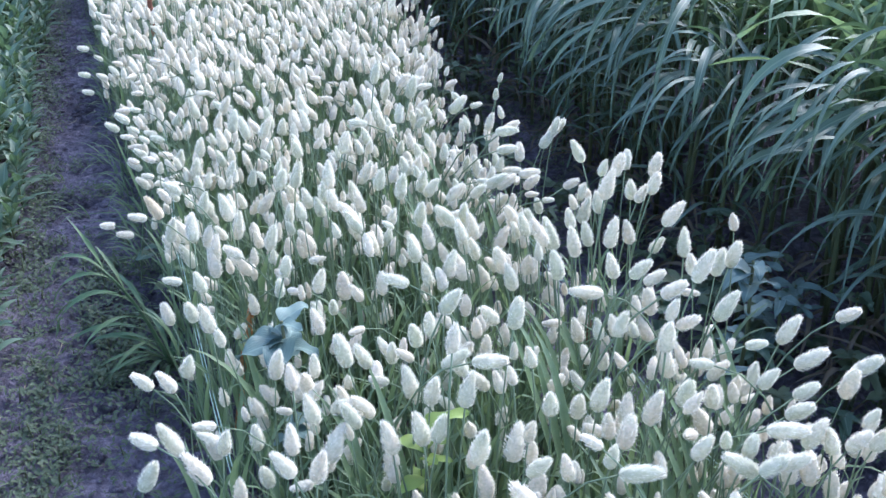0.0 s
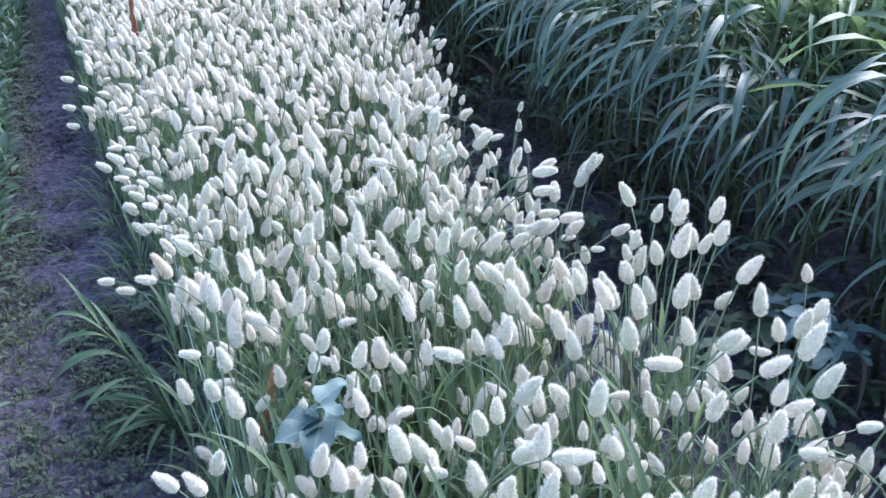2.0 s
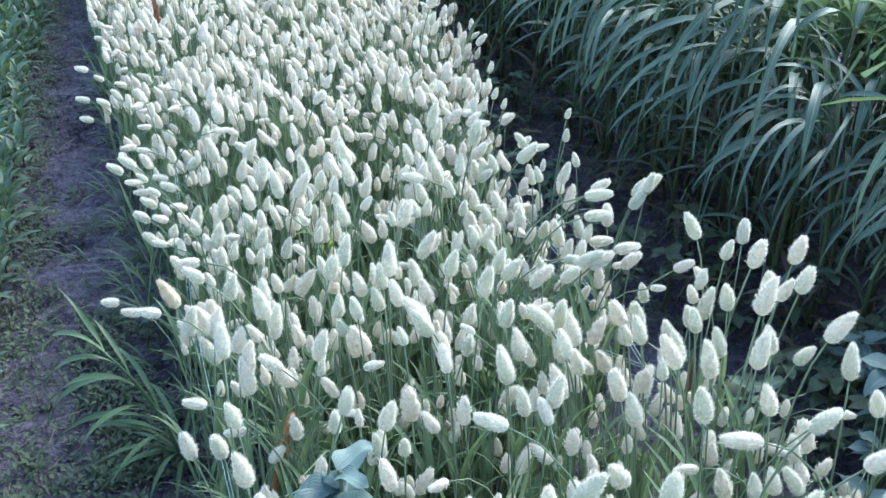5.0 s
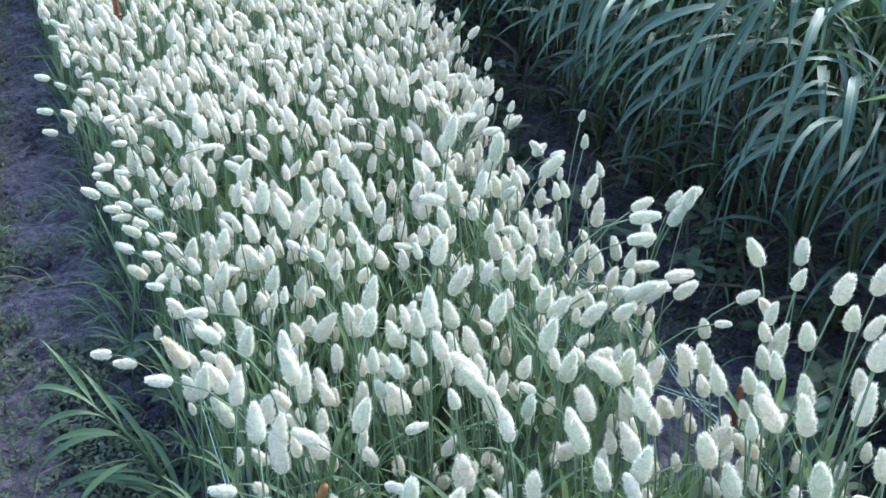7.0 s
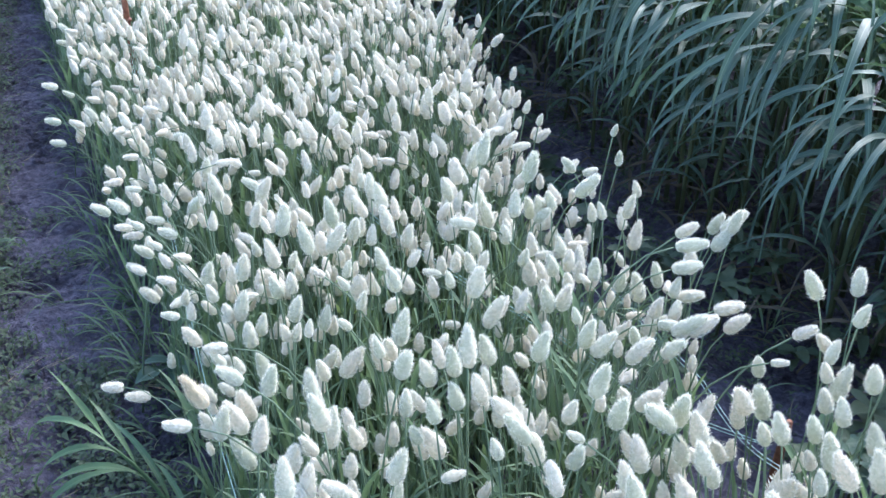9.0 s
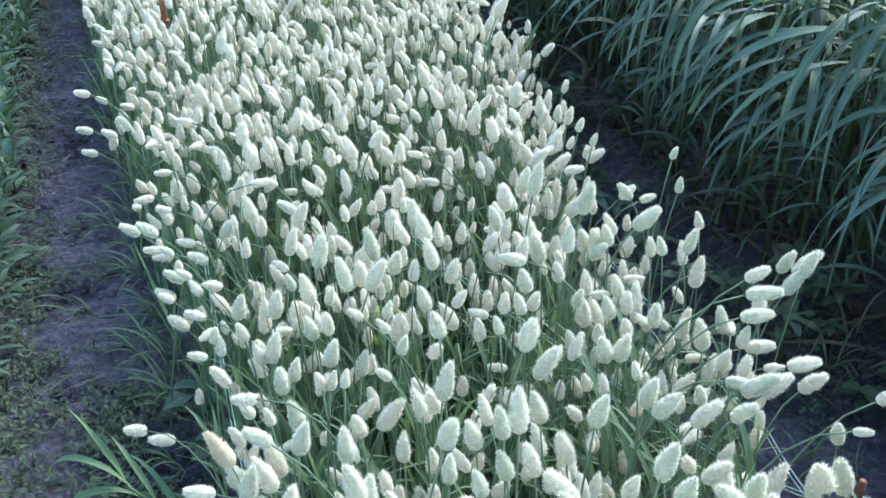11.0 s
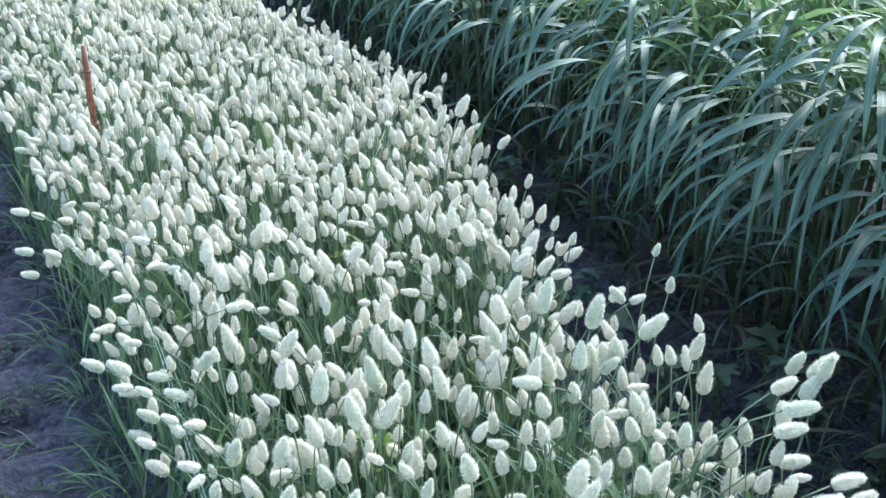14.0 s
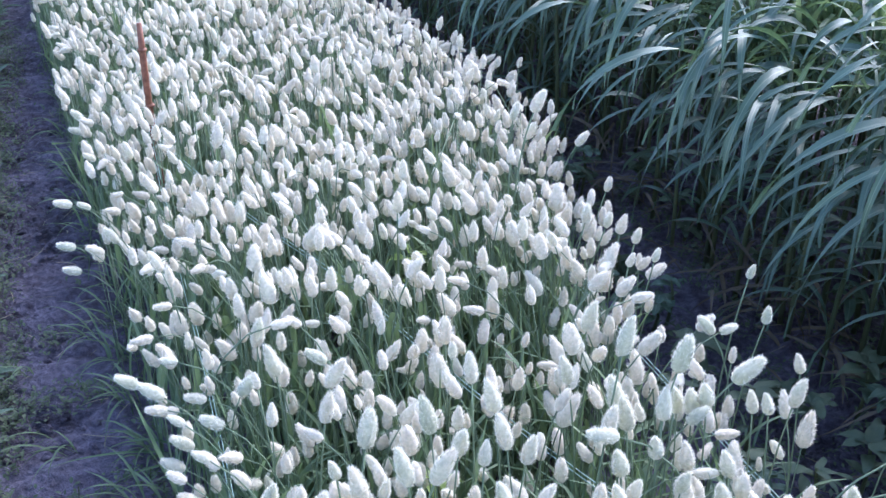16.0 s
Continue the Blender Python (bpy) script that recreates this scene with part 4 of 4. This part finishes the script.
def thin_tuft(u, v, count, low, high, name="thin_grass_tuft", label="thin arching green grass at the edge of the path", mat=None):
    rows = [(r_tuft.uniform(low, high), r_tuft.uniform(0.07, 0.15), r_tuft.uniform(0.003, 0.006), r_tuft.uniform(45, 80), r_tuft.uniform(-70, -20)) for _ in range(count)]
    ob = build_tuft(name, label, u, v, rows, mat or GRASS, int(u * 1000))
    tagged(ob, group="thin grass tufts")


for u, v, n in ((2.58, 0.20, 9), (2.68, 0.15, 7), (2.46, 0.17, 8), (2.62, 0.03, 6), (3.02, 0.20, 5), (3.25, 0.22, 8),
                (3.52, 0.22, 8), (3.78, 0.22, 7), (4.1, 0.25, 7), (1.45, 0.19, 6), (2.3, 0.18, 9), (2.18, 0.14, 8), (2.36, 0.06, 7), (2.05, 0.17, 8)):
    thin_tuft(u, v, n, 120, 270)
for u, v, n in ((1.9, 1.02, 6), (2.15, 1.05, 7), (2.35, 1.12, 6), (1.55, 1.0, 6), (2.7, 1.18, 6), (1.2, 0.95, 6), (1.72, 1.2, 6), (2.0, 1.28, 7)):
    thin_tuft(u, v, n, -120, 120)
for k in range(15):
    u = 1.75 + 0.14 * k
    thin_tuft(u, bed_left(u) - 0.035 + 0.02 * math.sin(5.0 * k), 5, 110, 260)
# long single blades that hang over the path
build_tuft("hanging_grass", "long green blades leaning out of the bed", 2.27, 0.235,
           [(190, 0.15, 0.007, 50, -40), (200, 0.23, 0.007, 24, -8), (214, 0.15, 0.007, 26, -4)], TUFT, 61)


def broad_plant(name, label, place, leaves, material, seed, size=0.065, wide=0.042, rise=25):
    """A broad-leaved weed: a stem and a whorl of leaves at its top, some lower down."""
    x, y, z = place
    r = np.random.default_rng(seed)
    ob = thing(name, label, "weed", m=Matrix.Translation((x, y, -0.006)))
    part("stem", mesh_of("stem", tube([(0, 0, 0), (0.008, 0.004, z * 0.5), (0, 0, z)], [0.004, 0.0032, 0.0024], 6), STALK), ob)
    for k in range(leaves):
        s = r.uniform(0.86, 1.0) if k < leaves * 0.6 else r.uniform(0.45, 0.85)
        grow = r.uniform(0.55, 1.15)
        b = blade(size * grow, wide * grow, rise + r.uniform(-15, 15), r.uniform(-60, 0), 9, r.uniform(0.05, 0.22), r.uniform(-0.35, 0.35), "broad", ripple=r.uniform(0.05, 0.2))
        part("leaf", mesh_of("leaf", moved(b, Matrix.Translation((0, 0, z * s)) @ Matrix.Rotation(k * 2.4 + r.uniform(-0.4, 0.4), 4, "Z")), material), ob)
    return ob


LABEL_BLUE = "broad leaved weed with grey blue leaves among the grass"
broad_plant("broad_leaf_weed", LABEL_BLUE, (-0.184, 1.062, 0.392), 13, BLUE, 71, 0.060, 0.036, 16)
broad_plant("broad_leaf_weed", LABEL_BLUE, (0.50, 1.42, 0.295), 10, BLUE, 72, 0.058, 0.028)
broad_plant("broad_leaf_weed", LABEL_BLUE, (0.60, 1.56, 0.15), 10, BLUE, 73, 0.075, 0.026, 12)
broad_plant("broad_leaf_weed", LABEL_BLUE, (0.45, 1.32, 0.15), 9, BLUE, 74, 0.055, 0.026, 12)
broad_plant("broad_leaf_weed", LABEL_BLUE, (0.27, 2.25, 0.07), 8, SMALL, 75, 0.055, 0.028, 12)
broad_plant("broad_leaf_weed", LABEL_BLUE, (0.66, 1.66, 0.12), 10, BLUE, 83, 0.08, 0.024, 15)
broad_plant("broad_leaf_weed", LABEL_BLUE, (0.56, 1.68, 0.17), 9, BLUE, 84, 0.07, 0.024, 15)
LABEL_LIME = "young weed with bright yellow green leaves in the bed"
broad_plant("young_weed", LABEL_LIME, (0.00, 0.90, 0.355), 9, LIME, 76, 0.05, 0.026, 35)
broad_plant("young_weed", LABEL_LIME, (0.135, 0.70, 0.35), 8, LIME, 77, 0.05, 0.026, 40)
broad_plant("young_weed", LABEL_LIME, (-0.10, 0.69, 0.33), 7, LIME, 78, 0.045, 0.022, 45)
broad_plant("young_weed", LABEL_LIME, (-0.30, 1.82, 0.26), 8, LIME, 79, 0.055, 0.018, 35)
broad_plant("young_weed", LABEL_LIME, (-0.33, 2.35, 0.28), 8, LIME, 80, 0.05, 0.018, 45)
broad_plant("edge_weed", "green weed with pointed leaves at the edge of the bed", (-0.60, 1.90, 0.07), 9, WEED, 81, 0.075, 0.026, 25)
broad_plant("edge_weed", "green weed with pointed leaves at the edge of the bed", (-0.55, 1.80, 0.06), 9, SMALL, 82, 0.07, 0.024, 25)


r_furrow = np.random.default_rng(91)
for k in range(90):
    u, v = r_furrow.uniform(0.95, 3.2), r_furrow.uniform(0.0, 1.0)
    spot = at(u, bed_right(u) + 0.05 + 0.52 * v)
    high = r_furrow.uniform(0.03, 0.15)
    tagged(broad_plant("furrow_weed", "low dark green weed in the shaded furrow", (spot.x, spot.y, high), 9, SMALL if k % 3 else WEED, 92 + k,
                       r_furrow.uniform(0.04, 0.075), r_furrow.uniform(0.016, 0.03), 15), group="weeds in the furrow")


def weed_spots(r):
    """Where small weeds grow: on the trodden path, along its border and in the furrow."""
    while True:
        k = r.random()
        if k < 0.38:
            u, v = r.uniform(1.05, 2.1), r.uniform(-0.25, 0.17)
            if noise.noise(Vector((u * 6, v * 6, 5.0))) < (0.3 if v > -0.06 and u < 1.6 else 0.02 if v > -0.06 else -0.16):
                continue
        elif k < 0.46:
            u, v = r.uniform(1.2, 2.2), r.uniform(-0.1, 0.2)
        elif k < 0.54:
            u, v = r.uniform(2.2, 2.75), r.uniform(-0.1, 0.2)
            if noise.noise(Vector((u * 7, v * 7, 6.0))) < 0.12:
                continue
        elif k < 0.64:
            u = r.uniform(2.0, 5.0)
            v = path_left(u) + r.normal(0.0, 0.025)
        elif k < 0.69:
            u = r.uniform(2.0, 5.0)
            v = bed_left(u) + r.normal(-0.02, 0.02)
        else:
            u, v = r.uniform(0.9, 3.6), r.uniform(0.94, 1.6)
            if noise.noise(Vector((u * 5, v * 5, 8.0))) < -0.15:
                continue
        yield u, v


def build_small_weeds():
    r = np.random.default_rng(41)
    kinds = []
    for i in range(7):
        leaves = []
        for k in range(int(r.integers(7, 11))):
            s = r.uniform(0.2, 1.0)
            b = blade(r.uniform(0.006, 0.013), r.uniform(0.0035, 0.007), r.uniform(10, 50), r.uniform(-20, 20), 2, 0.15, r.uniform(-0.4, 0.4), "broad")
            off = Vector((r.normal(0, 0.010), r.normal(0, 0.010), 0.006 + 0.03 * s * r.random()))
            leaves.append(moved(b, Matrix.Translation(off) @ Matrix.Rotation(r.uniform(0, 6.28), 4, "Z")))
        kinds.append((tube([(0, 0, 0), (0.004, 0.002, 0.03)], [0.0014, 0.001], 4), leaves))
    protos, rest = {}, []
    spots_of = weed_spots(r)
    for n in range(4000):
        u, v = next(spots_of)
        i = int(r.integers(7))
        stem, leaves = kinds[i]
        m = Matrix.Translation(at(u, v, -0.012)) @ Matrix.Rotation(r.uniform(0, 6.28), 4, "Z") @ Matrix.Scale(r.uniform(0.6, 1.4), 4)
        if 1.3 < u < 2.3 and v < 0.25 and n % 9 == 0:
            if i not in protos:
                ob = thing("small_weed", "small dark green weed growing on the soil path", "weed", "small weeds on the path", m=m)
                part("stem", mesh_of("stem", stem, STALK), ob)
                for q in leaves:
                    part("leaf", mesh_of("leaf", q, SMALL), ob)
                protos[i] = ob
            else:
                copy_thing(protos[i], Matrix.Identity(4)).matrix_basis = m
            continue
        rest += [moved(q, m) for q in leaves]
    tagged(new("weed_carpet", mesh_of("weed_carpet", joined(rest), SMALL)), "low carpet of small dark green weeds on the soil", "weed", kind="stuff")


def build_litter():
    r = np.random.default_rng(43)
    ball = bmesh.new()
    bmesh.ops.create_icosphere(ball, subdivisions=1, radius=1.0)
    base = np.array([tuple(q.co) for q in ball.verts])
    tri = np.array([[q.index for q in f.verts] for f in ball.faces])
    ball.free()
    clods = []
    for _ in range(7000):
        if r.random() < 0.7:
            u, v = r.uniform(1.0, 4.8), r.uniform(-0.2, 0.25)
        else:
            u, v = r.uniform(0.9, 3.6), r.uniform(0.9, 1.5)
        size = 0.002 + 0.010 * r.random() ** 2.8
        shape = base * r.uniform(0.7, 1.25, (len(base), 1)) * np.array((1, r.uniform(0.7, 1.3), 0.6)) * size
        p = at(u, v, -0.012 + size * 0.3 if v < 0.5 else -0.03 + size * 0.3)
        a = r.uniform(0, 6.28)
        turn = np.array(((math.cos(a), -math.sin(a), 0), (math.sin(a), math.cos(a), 0), (0, 0, 1)))
        clods.append((shape @ turn.T + np.array(p), tri, np.zeros((len(base), 2))))
    tagged(new("soil_clods", mesh_of("soil_clods", joined(clods), SOIL)), "small loose clods of dry soil on the path", "soil", kind="stuff")
    bits = []
    for _ in range(280):
        u, v = (r.uniform(1.0, 4.5), r.uniform(-0.15, 0.24)) if r.random() < 0.7 else (r.uniform(1.0, 3.4), r.uniform(0.9, 1.5))
        b = blade(r.uniform(0.02, 0.09), r.uniform(0.0015, 0.0035), r.uniform(0, 14), r.uniform(-14, 6), 4, 0.1, r.uniform(-0.8, 0.8))
        bits.append(moved(b, Matrix.Translation(at(u, v, -0.002)) @ Matrix.Rotation(r.uniform(0, 6.28), 4, "Z")))
    tagged(new("dry_grass_litter", mesh_of("dry_grass_litter", joined(bits), DRY)), "scattered dry grass stalks lying on the soil", "straw", kind="stuff")


build_small_weeds()
build_litter()


# ---- canes and twine ----
def build_cane(name, label, foot, top, radius, material, nodes):
    a, b = Vector(foot), Vector(top)
    base = thing(name, label, "stake", "garden canes")
    pts, rad = [], []
    for i in range(13):
        s = i / 12
        pts.append(a + (b - a) * s + Vector((0.0015 * math.sin(7 * s), 0.001 * math.cos(5 * s), 0)))
        rad.append(radius * (1.05 - 0.15 * s))
    rad[-1] *= 0.75
    part("shaft", mesh_of("shaft", tube(pts, rad, 9), material), base)
    d = (b - a).normalized()
    for s in nodes:
        c = a + (b - a) * s
        ring = tube([c - d * 0.004, c - d * 0.0015, c + d * 0.0015, c + d * 0.004], [radius * 0.98, radius * 1.28, radius * 1.28, radius * 0.98], 9)
        part("node_ring", mesh_of("node_ring", ring, material), base)


build_cane("garden_cane", "upright red brown cane standing in the bed", (-0.842, 2.828, -0.03), (-0.843, 2.826, 0.517), 0.0072, WOOD, (0.42, 0.70, 0.905))
build_cane("garden_cane", "short leaning orange brown cane in the bed", (-0.345, 1.37, -0.03), (-0.268, 1.266, 0.30), 0.0060, RUST, (0.45, 0.8))
build_cane("garden_cane", "short dark red cane low in the bed edge", (0.262, 1.572, -0.03), (0.268, 1.560, 0.195), 0.0065, WOOD, (0.5,))


def build_twine(name, label, stops, radius=0.0007):
    """Two strands side by side, slack between the stops (u, v, z)."""
    ob = thing(name, label, "twine", "twine round the bed")
    for shift in (-0.002, 0.002):
        pts = []
        for (u0, v0, z0), (u1, v1, z1) in zip(stops, stops[1:]):
            for i in range(12):
                s = i / 12
                sag = -0.02 * math.sin(math.pi * s)
                pts.append(at(u0 + (u1 - u0) * s, v0 + (v1 - v0) * s + shift, z0 + (z1 - z0) * s + sag + shift * 0.6))
        pts.append(at(*stops[-1]))
        part("strand", mesh_of("strand", tube(pts, [radius] * len(pts), 5), TWINE), ob)


build_twine("support_twine", "pale green twine strung along the bed edge", [(2.93, 0.335, 0.27), (2.12, 0.250, 0.25), (1.66, 0.197, 0.235), (1.1, 0.165, 0.22), (0.4, 0.14, 0.22)])
build_twine("support_twine", "pale green twine crossing the bed", [(2.93, 0.335, 0.30), (2.18, 0.475, 0.31), (1.52, 0.635, 0.27), (1.30, 0.80, 0.20)])
build_twine("support_twine", "pale twine strung low along the bed edge", [(2.78, 0.90, 0.28), (1.42, 0.795, 0.215), (1.24, 0.785, 0.205), (0.7, 0.74, 0.20)])
